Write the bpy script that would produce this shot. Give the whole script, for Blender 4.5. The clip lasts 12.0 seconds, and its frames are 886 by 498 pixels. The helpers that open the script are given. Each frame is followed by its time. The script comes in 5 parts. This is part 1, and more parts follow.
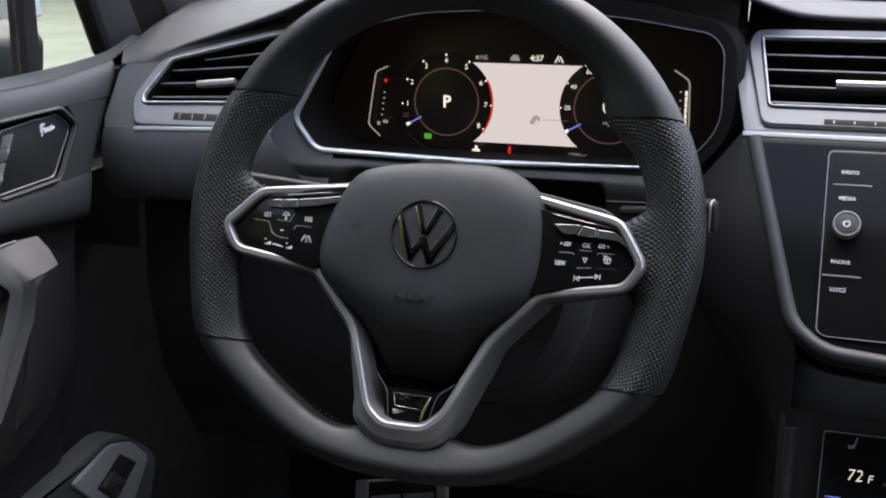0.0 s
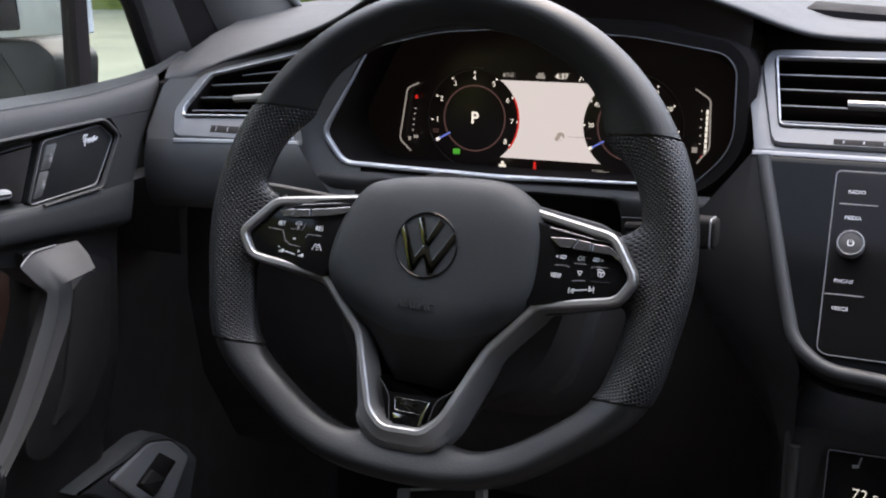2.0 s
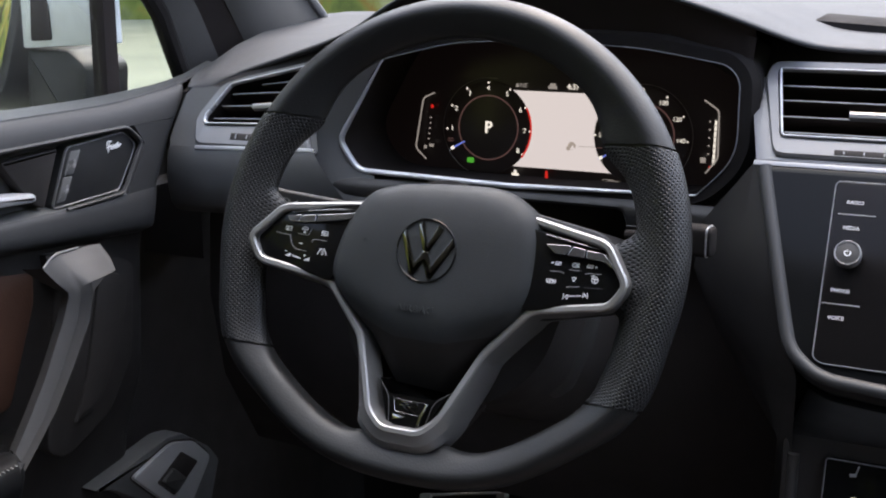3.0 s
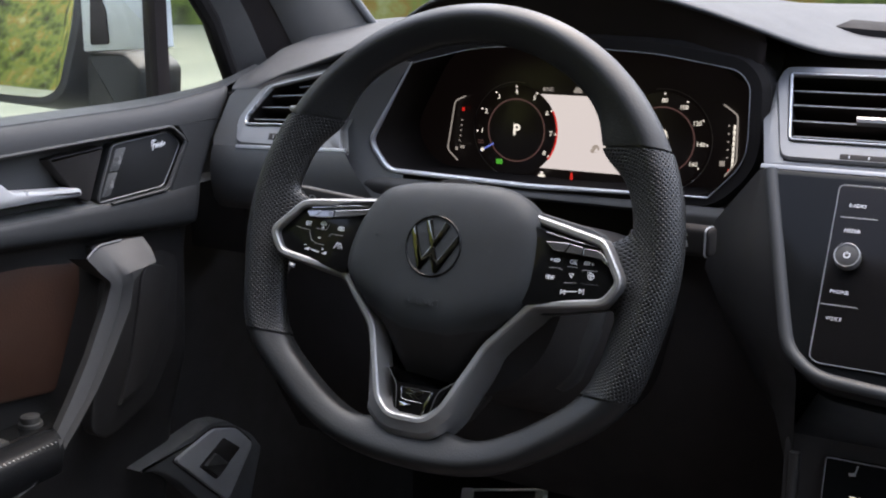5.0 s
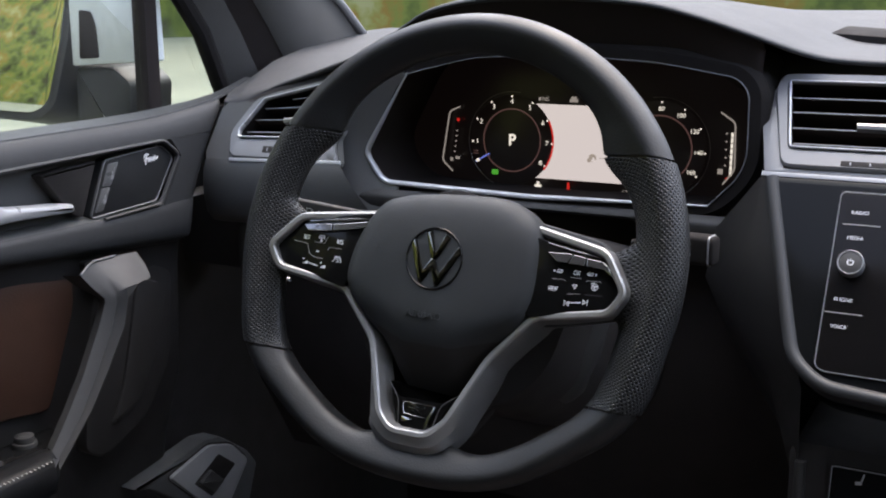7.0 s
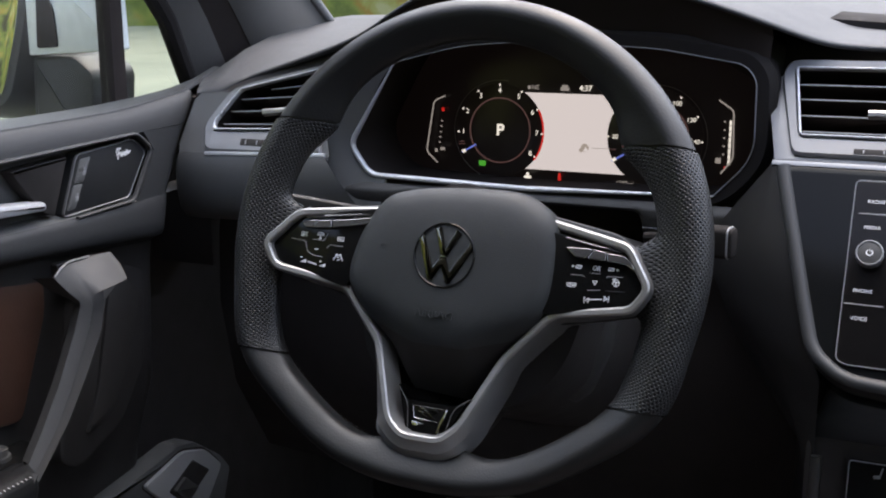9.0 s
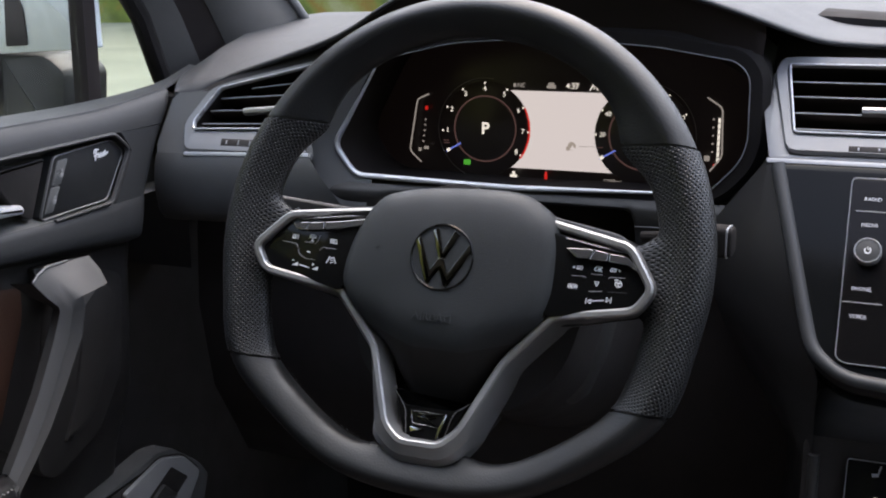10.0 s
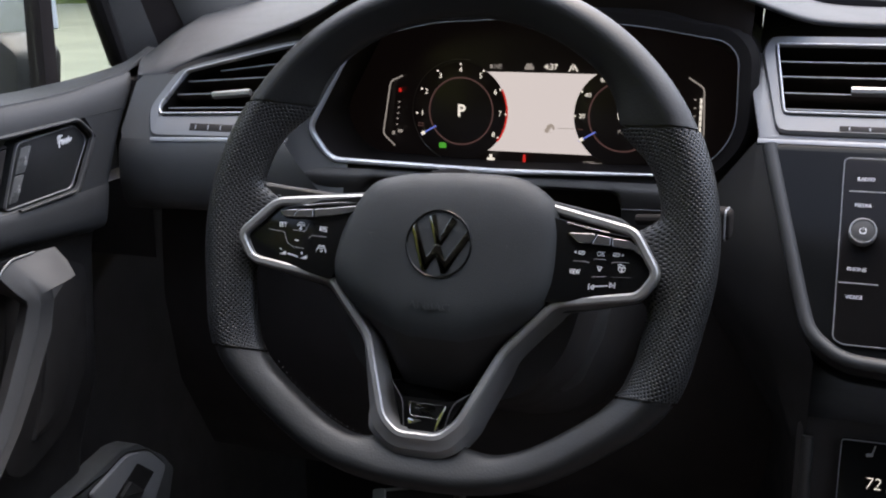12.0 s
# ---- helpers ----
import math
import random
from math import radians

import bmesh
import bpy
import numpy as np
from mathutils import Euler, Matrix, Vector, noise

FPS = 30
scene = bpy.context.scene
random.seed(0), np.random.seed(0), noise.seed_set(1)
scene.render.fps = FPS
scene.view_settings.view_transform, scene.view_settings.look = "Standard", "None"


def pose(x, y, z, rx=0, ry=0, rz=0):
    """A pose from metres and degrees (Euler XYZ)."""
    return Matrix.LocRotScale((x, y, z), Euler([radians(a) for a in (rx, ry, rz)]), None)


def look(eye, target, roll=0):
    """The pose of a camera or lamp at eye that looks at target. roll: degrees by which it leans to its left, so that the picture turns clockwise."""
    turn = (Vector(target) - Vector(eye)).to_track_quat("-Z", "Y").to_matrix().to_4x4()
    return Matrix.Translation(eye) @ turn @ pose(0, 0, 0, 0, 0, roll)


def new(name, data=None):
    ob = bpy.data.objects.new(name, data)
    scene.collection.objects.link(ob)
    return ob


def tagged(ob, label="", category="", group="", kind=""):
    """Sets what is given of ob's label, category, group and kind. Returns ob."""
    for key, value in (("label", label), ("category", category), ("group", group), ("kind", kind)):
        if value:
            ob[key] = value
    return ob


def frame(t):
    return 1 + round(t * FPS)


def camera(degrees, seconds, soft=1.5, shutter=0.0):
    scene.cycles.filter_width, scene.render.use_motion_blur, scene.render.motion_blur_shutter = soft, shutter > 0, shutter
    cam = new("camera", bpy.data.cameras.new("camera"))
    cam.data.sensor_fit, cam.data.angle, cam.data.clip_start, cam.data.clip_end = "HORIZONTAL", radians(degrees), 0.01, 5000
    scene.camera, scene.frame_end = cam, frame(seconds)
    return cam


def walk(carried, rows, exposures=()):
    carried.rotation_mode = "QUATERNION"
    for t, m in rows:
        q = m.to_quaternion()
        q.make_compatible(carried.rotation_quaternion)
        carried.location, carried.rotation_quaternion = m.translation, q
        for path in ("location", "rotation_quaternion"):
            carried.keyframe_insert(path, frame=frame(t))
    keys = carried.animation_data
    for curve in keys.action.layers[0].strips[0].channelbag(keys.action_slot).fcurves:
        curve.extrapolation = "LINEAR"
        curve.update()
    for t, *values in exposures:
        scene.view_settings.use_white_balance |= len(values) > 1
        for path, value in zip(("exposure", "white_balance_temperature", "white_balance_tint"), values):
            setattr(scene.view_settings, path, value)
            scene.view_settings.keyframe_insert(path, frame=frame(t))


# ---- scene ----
cam = camera(42.6, 12.0, soft=2.0)
METRES, EYE, TILT, LEAN, TURN = 0.423, 1.2, -15.0, 0.0, 18.0
ROWS = [
    (0.0, 0.0, 0.0, 0.0, 0.0, 0.0, -0.0),
    (0.5, 0.0307, -0.0118, -0.0029, 1.05, 0.13, -0.33),
    (1.0, 0.0655, -0.0251, -0.0044, 2.25, 0.31, -0.65),
    (1.5, 0.106, -0.0402, -0.0072, 3.35, 0.51, -0.93),
    (2.0, 0.1474, -0.0573, -0.0098, 4.44, 0.82, -1.21),
    (2.5, 0.1919, -0.0762, -0.0122, 5.61, 1.09, -1.52),
    (3.0, 0.2386, -0.0966, -0.0156, 6.94, 1.25, -1.85),
    (5.0, 0.3955, -0.1626, -0.028, 11.32, 1.31, -2.9),
    (5.5, 0.4292, -0.1772, -0.0314, 12.21, 1.3, -3.11),
    (6.0, 0.463, -0.1917, -0.0342, 13.04, 1.35, -3.32),
    (6.3, 0.4833, -0.2004, -0.0359, 13.54, 1.36, -3.44),
    (6.4, 0.4126, -0.1674, -0.0297, 11.44, 1.93, -2.43),
    (6.5, 0.4041, -0.1641, -0.0288, 11.29, 1.92, -2.39),
    (7.0, 0.3618, -0.1478, -0.0244, 10.55, 1.84, -2.17),
    (9.0, 0.2017, -0.08, -0.0137, 6.86, 1.41, -1.2),
    (9.5, 0.1621, -0.0643, -0.0102, 5.73, 1.35, -0.93),
    (10.0, 0.1242, -0.0505, -0.0057, 4.56, 1.29, -0.62),
    (10.5, 0.0907, -0.0378, -0.0023, 3.68, 1.21, -0.43),
    (11.0, 0.0586, -0.025, -0.0005, 2.72, 1.0, -0.2),
    (11.5, 0.0298, -0.0126, 0.0004, 1.77, 0.7, 0.01),
    (12.0, 0.0046, -0.0026, 0.0023, 0.87, 0.4, 0.27),
]
EXPOSURE, KELVIN, TINT = 3.23, 9100, 19
walk(cam, [(t, pose(0, 0, EYE, TILT, LEAN, TURN) @ pose(METRES * x, METRES * y, METRES * z, 90 + pitch, roll, yaw)) for t, x, y, z, yaw, pitch, roll in ROWS],
     exposures=[(0.0, EXPOSURE + 0.05, KELVIN, TINT), (6.2, EXPOSURE + 0.04, KELVIN, TINT), (6.6, EXPOSURE - 0.06, KELVIN, TINT), (12.0, EXPOSURE - 0.06, KELVIN, TINT)])

# ---- daylight: overcast sky over a clearing ----
SUN_UP, SUN_ROUND = 70, 0
world = bpy.data.worlds.new("sky")
scene.world = world
world.use_nodes = True
wn = world.node_tree
sky = wn.nodes.new("ShaderNodeTexSky")
sky.sky_type = "NISHITA"
sky.sun_disc = False
sky.sun_elevation, sky.sun_rotation = radians(SUN_UP), radians(SUN_ROUND)
sky.air_density, sky.dust_density, sky.ozone_density = 1.0, 1.2, 1.0
wn.links.new(sky.outputs[0], wn.nodes["Background"].inputs[0])
wn.nodes["Background"].inputs[1].default_value = 0.15
sun = new("sun", bpy.data.lights.new("sun", "SUN"))
sun.data.energy, sun.data.angle, sun.data.color = 1.20, radians(80), (0.58, 0.78, 1.0)
sun.matrix_world = look((math.sin(radians(SUN_ROUND)) * 5, math.cos(radians(SUN_ROUND)) * 5, 5 * math.tan(radians(SUN_UP))), (0, 0, 0))


# ---- materials ----
def node(tree, kind, **values):
    n = tree.nodes.new(kind)
    for k, v in values.items():
        n.inputs[k].default_value = v
    return n


def material(name, colour, rough=0.5, metal=0.0, grain=900.0, relief=0.15, patch=9.0, vary=0.12, coat=0.0, spec=0.5, rough_vary=0.08):
    """A surface with fine grain relief, and slow changes of tone and gloss."""
    m = bpy.data.materials.new(name)
    m.use_nodes = True
    t = m.node_tree
    b = t.nodes["Principled BSDF"]
    b.inputs["Metallic"].default_value = metal
    b.inputs["Coat Weight"].default_value = coat
    b.inputs["Coat Roughness"].default_value = 0.04
    b.inputs["Specular IOR Level"].default_value = spec
    co = t.nodes.new("ShaderNodeTexCoord")
    slow = node(t, "ShaderNodeTexNoise", Scale=patch, Detail=5.0)
    t.links.new(co.outputs["Object"], slow.inputs["Vector"])
    ramp = t.nodes.new("ShaderNodeMapRange")
    ramp.inputs["From Min"].default_value, ramp.inputs["From Max"].default_value = 0.3, 0.7
    ramp.inputs["To Min"].default_value, ramp.inputs["To Max"].default_value = 1 - vary, 1 + vary
    t.links.new(slow.outputs["Fac"], ramp.inputs["Value"])
    mul = t.nodes.new("ShaderNodeVectorMath")
    mul.operation = "SCALE"
    mul.inputs[0].default_value = colour
    t.links.new(ramp.outputs["Result"], mul.inputs["Scale"])
    t.links.new(mul.outputs["Vector"], b.inputs["Base Color"])
    gloss = t.nodes.new("ShaderNodeMapRange")
    gloss.inputs["From Min"].default_value, gloss.inputs["From Max"].default_value = 0.3, 0.7
    gloss.inputs["To Min"].default_value, gloss.inputs["To Max"].default_value = max(0.02, rough - rough_vary), rough + rough_vary
    smear = node(t, "ShaderNodeTexNoise", Scale=patch * 3.1, Detail=4.0)
    t.links.new(co.outputs["Object"], smear.inputs["Vector"])
    t.links.new(smear.outputs["Fac"], gloss.inputs["Value"])
    t.links.new(gloss.outputs["Result"], b.inputs["Roughness"])
    if relief:
        fine = node(t, "ShaderNodeTexVoronoi", Scale=grain)
        t.links.new(co.outputs["Object"], fine.inputs["Vector"])
        bump = node(t, "ShaderNodeBump", Strength=relief, Distance=0.0004)
        t.links.new(fine.outputs["Distance"], bump.inputs["Height"])
        t.links.new(bump.outputs["Normal"], b.inputs["Normal"])
    return m


def glowing(name, colour, strength, base=0.01):
    m = bpy.data.materials.new(name)
    m.use_nodes = True
    b = m.node_tree.nodes["Principled BSDF"]
    b.inputs["Base Color"].default_value = (base, base, base, 1)
    b.inputs["Roughness"].default_value = 0.3
    b.inputs["Emission Color"].default_value = (*colour, 1)
    b.inputs["Emission Strength"].default_value = strength
    return m


def perforated(name, colour):
    """Leather with rows of small punched holes, laid out by the surface's own lengths."""
    m = material(name, colour, 0.42, grain=700, relief=0.25, spec=0.40)
    t = m.node_tree
    b = t.nodes["Principled BSDF"]
    uv = t.nodes.new("ShaderNodeUVMap")
    sep = t.nodes.new("ShaderNodeSeparateXYZ")
    t.links.new(uv.outputs["UV"], sep.inputs[0])

    def op(kind, a, c=None):
        n = t.nodes.new("ShaderNodeMath")
        n.operation = kind
        for i, v in enumerate((a, c)):
            if v is None:
                continue
            if isinstance(v, (int, float)):
                n.inputs[i].default_value = v
            else:
                t.links.new(v, n.inputs[i])
        return n.outputs[0]

    pitch = 0.0037
    row = op("DIVIDE", sep.outputs[1], pitch * 0.5)
    odd = op("MODULO", op("FLOOR", row), 2.0)
    col = op("ADD", op("DIVIDE", sep.outputs[0], pitch), op("MULTIPLY", odd, 0.5))
    du = op("MULTIPLY", op("SUBTRACT", op("FRACT", col), 0.5), pitch)
    dv = op("MULTIPLY", op("SUBTRACT", op("FRACT", row), 0.5), pitch * 0.5)
    far = op("SQRT", op("ADD", op("MULTIPLY", du, du), op("MULTIPLY", dv, dv)))
    hole = t.nodes.new("ShaderNodeMapRange")
    hole.inputs["From Min"].default_value, hole.inputs["From Max"].default_value = 0.00050, 0.00095
    t.links.new(far, hole.inputs["Value"])
    old = b.inputs["Base Color"].links[0].from_socket
    shade = t.nodes.new("ShaderNodeVectorMath")
    shade.operation = "SCALE"
    t.links.new(old, shade.inputs[0])
    dark = t.nodes.new("ShaderNodeMapRange")
    dark.inputs["To Min"].default_value = 0.20
    t.links.new(hole.outputs["Result"], dark.inputs["Value"])
    t.links.new(dark.outputs["Result"], shade.inputs["Scale"])
    t.links.new(shade.outputs["Vector"], b.inputs["Base Color"])
    shine = op("MULTIPLY", hole.outputs["Result"], 0.46)
    t.links.new(shine, b.inputs["Specular IOR Level"])
    bump = node(t, "ShaderNodeBump", Strength=0.6, Distance=0.0006)
    t.links.new(hole.outputs["Result"], bump.inputs["Height"])
    t.links.new(b.inputs["Normal"].links[0].from_socket, bump.inputs["Normal"])
    t.links.new(bump.outputs["Normal"], b.inputs["Normal"])
    return m


def glass(name, tint=(1, 1, 1)):
    """A thin flat pane: clear, with a faint mirror gloss."""
    m = bpy.data.materials.new(name)
    m.use_nodes = True
    t = m.node_tree
    t.nodes.remove(t.nodes["Principled BSDF"])
    clear = node(t, "ShaderNodeBsdfTransparent", Color=(*tint, 1))
    gloss = node(t, "ShaderNodeBsdfGlossy", Roughness=0.01)
    mix = node(t, "ShaderNodeMixShader", Fac=0.035)
    t.links.new(clear.outputs[0], mix.inputs[1])
    t.links.new(gloss.outputs[0], mix.inputs[2])
    t.links.new(mix.outputs[0], t.nodes["Material Output"].inputs["Surface"])
    return m


SOFT = material("soft_charcoal_plastic", (0.051, 0.0525, 0.053), 0.60, grain=1100, relief=0.25, spec=0.35)
VINYL = material("grained_grey_vinyl", (0.0195, 0.0218, 0.0234), 0.58, grain=1300, relief=0.3, spec=0.28)
PAD = material("soft_dash_skin", (0.037, 0.0392, 0.0425), 0.66, grain=900, relief=0.3, spec=0.22, vary=0.04, rough_vary=0.02)
HARD = material("hard_black_plastic", (0.0265, 0.0258, 0.0252), 0.55, grain=1200, relief=0.2, spec=0.35)
BLACK = material("matt_black_plastic", (0.020, 0.0178, 0.0175), 0.75, relief=0.1, spec=0.2)
LEATHER = material("smooth_black_leather", (0.0080, 0.0084, 0.0089), 0.46, grain=620, relief=0.2, spec=0.33)
PERF = perforated("perforated_black_leather", (0.0086, 0.0092, 0.0099))
SILVER = material("satin_silver_trim", (0.25, 0.247, 0.247), 0.42, metal=0.75, relief=0.03, vary=0.06)
BRIGHT = material("bright_silver_paint", (0.44, 0.45, 0.465), 0.34, metal=0.45, relief=0.0, vary=0.04)
PEARL = material("pearl_silver_trim", (0.128, 0.127, 0.128), 0.42, metal=0.3, relief=0.05)
DARKCHROME = material("dark_chrome", (0.13, 0.13, 0.125), 0.14, metal=1.0, relief=0.0, vary=0.03, rough_vary=0.03)
SATIN = material("satin_charcoal_shell", (0.085, 0.086, 0.086), 0.32, relief=0.04)
BADGE = material("polished_badge_steel", (0.40, 0.40, 0.40), 0.16, metal=1.0, relief=0.0, vary=0.03, rough_vary=0.03)
BLACKCHROME = material("black_chrome", (0.15, 0.148, 0.135), 0.09, metal=1.0, relief=0.0, vary=0.03, rough_vary=0.03)
CHROME = material("polished_chrome", (0.75, 0.75, 0.76), 0.10, metal=1.0, relief=0.0, vary=0.03, rough_vary=0.03)
PIANO = material("piano_black", (0.006, 0.006, 0.006), 0.09, relief=0.0, rough_vary=0.03, spec=0.13)
GREYGLOSS = material("gloss_grey_trim", (0.0050, 0.0054, 0.0057), 0.16, relief=0.0, rough_vary=0.04, spec=0.08)
PLATE = material("satin_dark_plate", (0.016, 0.0168, 0.0176), 0.34, relief=0.03, spec=0.3)
PALE = material("satin_grey_trim", (0.20, 0.203, 0.21), 0.42, metal=0.3, relief=0.05)
LENS = glowing("backlit_display_black", (0.95, 0.66, 0.74), 0.00022, 0.014)
SCREEN = material("switched_off_screen", (0.006, 0.0055, 0.0056), 0.16, relief=0.0, rough_vary=0.03, spec=0.10)
# black key gloss, made part metal to stand for a bright sky reflection
KEYGLOSS = material("lifted_gloss_key_black", (0.13, 0.13, 0.135), 0.10, metal=0.85, relief=0.0, rough_vary=0.02, coat=0.6)
BROWN = material("brown_leather", (0.038, 0.016, 0.010), 0.5, grain=500, relief=0.3)
RUBBER = material("black_rubber", (0.012, 0.012, 0.012), 0.65, relief=0.1)
INK = material("white_print", (0.70, 0.70, 0.70), 0.5, relief=0.0, vary=0.04)
FADED = material("grey_print", (0.22, 0.22, 0.22), 0.5, relief=0.0, vary=0.04)
THREAD = material("white_thread", (0.38, 0.375, 0.36), 0.8, relief=0.0, spec=0.2)
HEADLINER = material("fill_grey_headliner", (0.40, 0.375, 0.365), 0.9, grain=400, relief=0.2)
CARPET = material("black_carpet", (0.085, 0.074, 0.072), 0.95, grain=300, relief=0.6)
PAINT = material("white_car_paint", (0.62, 0.64, 0.66), 0.3, relief=0.0, coat=0.7)
MIRROR = material("mirror_silver", (0.72, 0.74, 0.72), 0.03, metal=1.0, relief=0.0, vary=0.02, rough_vary=0.01)
GLASS = glass("clear_glass", (0.95, 0.98, 0.96))
MAP_GLOW = glowing("map_light", (0.68, 0.745, 0.90), 0.090)
WHITE_GLOW = glowing("white_light", (0.80, 0.91, 1.0), 0.105)
DIM_GLOW = glowing("dim_light", (0.46, 0.50, 0.56), 0.055)
RING_GLOW = glowing("ring_light", (0.34, 0.20, 0.23), 0.020)
RED_GLOW = glowing("red_light", (0.75, 0.03, 0.03), 0.075)
GREEN_GLOW = glowing("green_light", (0.05, 0.75, 0.10), 0.050)
BLUE_GLOW = glowing("blue_light", (0.10, 0.18, 0.75), 0.110)
MARK_GLOW = glowing("grey_map_light", (0.40, 0.41, 0.44), 0.080)
ROLL = material("rolled_satin_edge", (0.019, 0.020, 0.021), 0.46, relief=0.08, spec=0.28)
BRACKET = material("cast_grey_plastic", (0.19, 0.191, 0.194), 0.5, relief=0.12)
DOORSKIN = material("soft_door_skin", (0.0270, 0.0286, 0.0305), 0.62, grain=1100, relief=0.25, spec=0.2, vary=0.05, rough_vary=0.02)
LOWER = material("grained_black_door_plastic", (0.0165, 0.0155, 0.0155), 0.6, grain=1200, relief=0.2, spec=0.3)
SEAL = material("matt_rubber_seal", (0.014, 0.0125, 0.0122), 0.8, relief=0.1, spec=0.08)
FLOCK = material("black_flock", (0.026, 0.0215, 0.0205), 0.95, relief=0.1, spec=0.03)
PILLAR = material("woven_grey_pillar_cloth", (0.074, 0.071, 0.068), 0.85, grain=500, relief=0.3, spec=0.2, vary=0.05)
ARMHIDE = material("black_arm_leather", (0.0060, 0.0066, 0.0074), 0.5, grain=520, relief=0.25, spec=0.14)
STEEL = material("brushed_pedal_steel", (0.50, 0.50, 0.49), 0.5, metal=0.1, relief=0.05)
HANDLE = material("satin_handle_grey", (0.043, 0.044, 0.0455), 0.62, spec=0.25, metal=0.0, relief=0.05, vary=0.05)


# ---- building helpers ----
def finish(bm, smooth=True, angle=35):
    bmesh.ops.recalc_face_normals(bm, faces=bm.faces)
    if smooth:
        for f in bm.faces:
            f.smooth = True
        for e in bm.edges:
            if len(e.link_faces) == 2 and e.calc_face_angle(0) > radians(angle):
                e.smooth = False


def part(name, bm, mat, parent=None, label="", smooth=True, angle=35):
    finish(bm, smooth, angle)
    me = bpy.data.meshes.new(name)
    bm.to_mesh(me)
    bm.free()
    me.materials.append(mat)
    ob = new(name, me)
    if parent is not None:
        ob.parent = parent
    return tagged(ob, label) if label else ob


def thing(name, m, label, category, group="", kind=""):
    ob = new(name)
    ob.empty_display_size = 0.02
    ob.matrix_world = m
    return tagged(ob, label, category, group, kind)


def raked(x, y, z, degrees):
    """A plane facing the driver that leans back by some degrees: x to the right, y up the slope, z out towards the driver."""
    return pose(x, y, z, 90 - degrees, 0, 0)


def rounded(points, r, seg=5, closed=True):
    """A line through the points with its corners rounded."""
    pts = [Vector((*p, 0.0)) if len(p) == 2 else Vector(p) for p in points]
    out, n = [], len(pts)
    for i, p in enumerate(pts):
        if not closed and i in (0, n - 1):
            out.append(p.copy())
            continue
        a, b = pts[i - 1] - p, pts[(i + 1) % n] - p
        q = min(r, a.length * 0.48, b.length * 0.48)
        s, e = p + a.normalized() * q, p + b.normalized() * q
        for k in range(seg + 1):
            f = k / seg
            out.append(s * (1 - f) ** 2 + p * 2 * f * (1 - f) + e * f * f)
    return out


def offset(pts, d, closed=True):
    """The flat outline moved to its right-hand side by d."""
    n, out = len(pts), []
    for i, p in enumerate(pts):
        a = pts[i - 1] if closed or i else p
        b = pts[(i + 1) % n] if closed or i < n - 1 else p
        u, v = (p - a), (b - p)
        u = u.normalized() if u.length > 1e-9 else v.normalized()
        v = v.normalized() if v.length > 1e-9 else u
        w = Vector((u.y + v.y, -u.x - v.x, 0))
        w = w.normalized() / max(0.5, math.sqrt(max(0.05, (1 + u.dot(v)) / 2)))
        out.append(p + w * d)
    return out


def clockwise(pts):
    area = sum(a.x * b.y - b.x * a.y for a, b in zip(pts, pts[1:] + pts[:1]))
    return pts if area < 0 else pts[::-1]


def loft(rings, closed=False, caps=False):
    bm = bmesh.new()
    rows = [[bm.verts.new(p) for p in ring] for ring in rings]
    n = len(rows[0])
    for a, b in zip(rows, rows[1:]):
        for i in range(n if closed else n - 1):
            j = (i + 1) % n
            bm.faces.new((a[i], a[j], b[j], b[i]))
    if caps:
        bm.faces.new(rows[0])
        bm.faces.new(rows[-1][::-1])
    return bm


def slab(outline, z0, z1, bevel=0.001, m=None, rings=2):
    """A flat plate with rounded upper edges, from z0 up to z1."""
    o = clockwise(list(outline))
    rows = [[p + Vector((0, 0, z0)) for p in o]]
    for k in range(rings + 1):
        a = k / rings * math.pi / 2
        rows.append([p + Vector((0, 0, z1 - bevel + bevel * math.sin(a))) for p in offset(o, bevel * (1 - math.cos(a)))])
    bm = loft(rows, True, True)
    if m is not None:
        bm.transform(m)
    return bm


def box(x0, x1, y0, y1, z0, z1, bevel=0.001, m=None):
    w = Vector((0, 0, 0))
    return slab([w + Vector(p) for p in ((x0, y0, 0), (x1, y0, 0), (x1, y1, 0), (x0, y1, 0))], z0, z1, bevel, m)


def ring_band(outline, width, z0, z1, bevel=0.0006, m=None):
    """A closed raised frame along an outline, of that width inwards."""
    o = clockwise(list(outline))
    i = offset(o, width)
    b = bevel
    rows = [[p + Vector((0, 0, z0)) for p in o], [p + Vector((0, 0, z1 - b)) for p in o], [p + Vector((0, 0, z1)) for p in offset(o, b)],
            [p + Vector((0, 0, z1)) for p in offset(o, width - b)], [p + Vector((0, 0, z1 - b)) for p in i], [p + Vector((0, 0, z0)) for p in i]]
    bm = loft(rows + rows[:1], True)
    bmesh.ops.remove_doubles(bm, verts=bm.verts, dist=1e-7)
    if m is not None:
        bm.transform(m)
    return bm


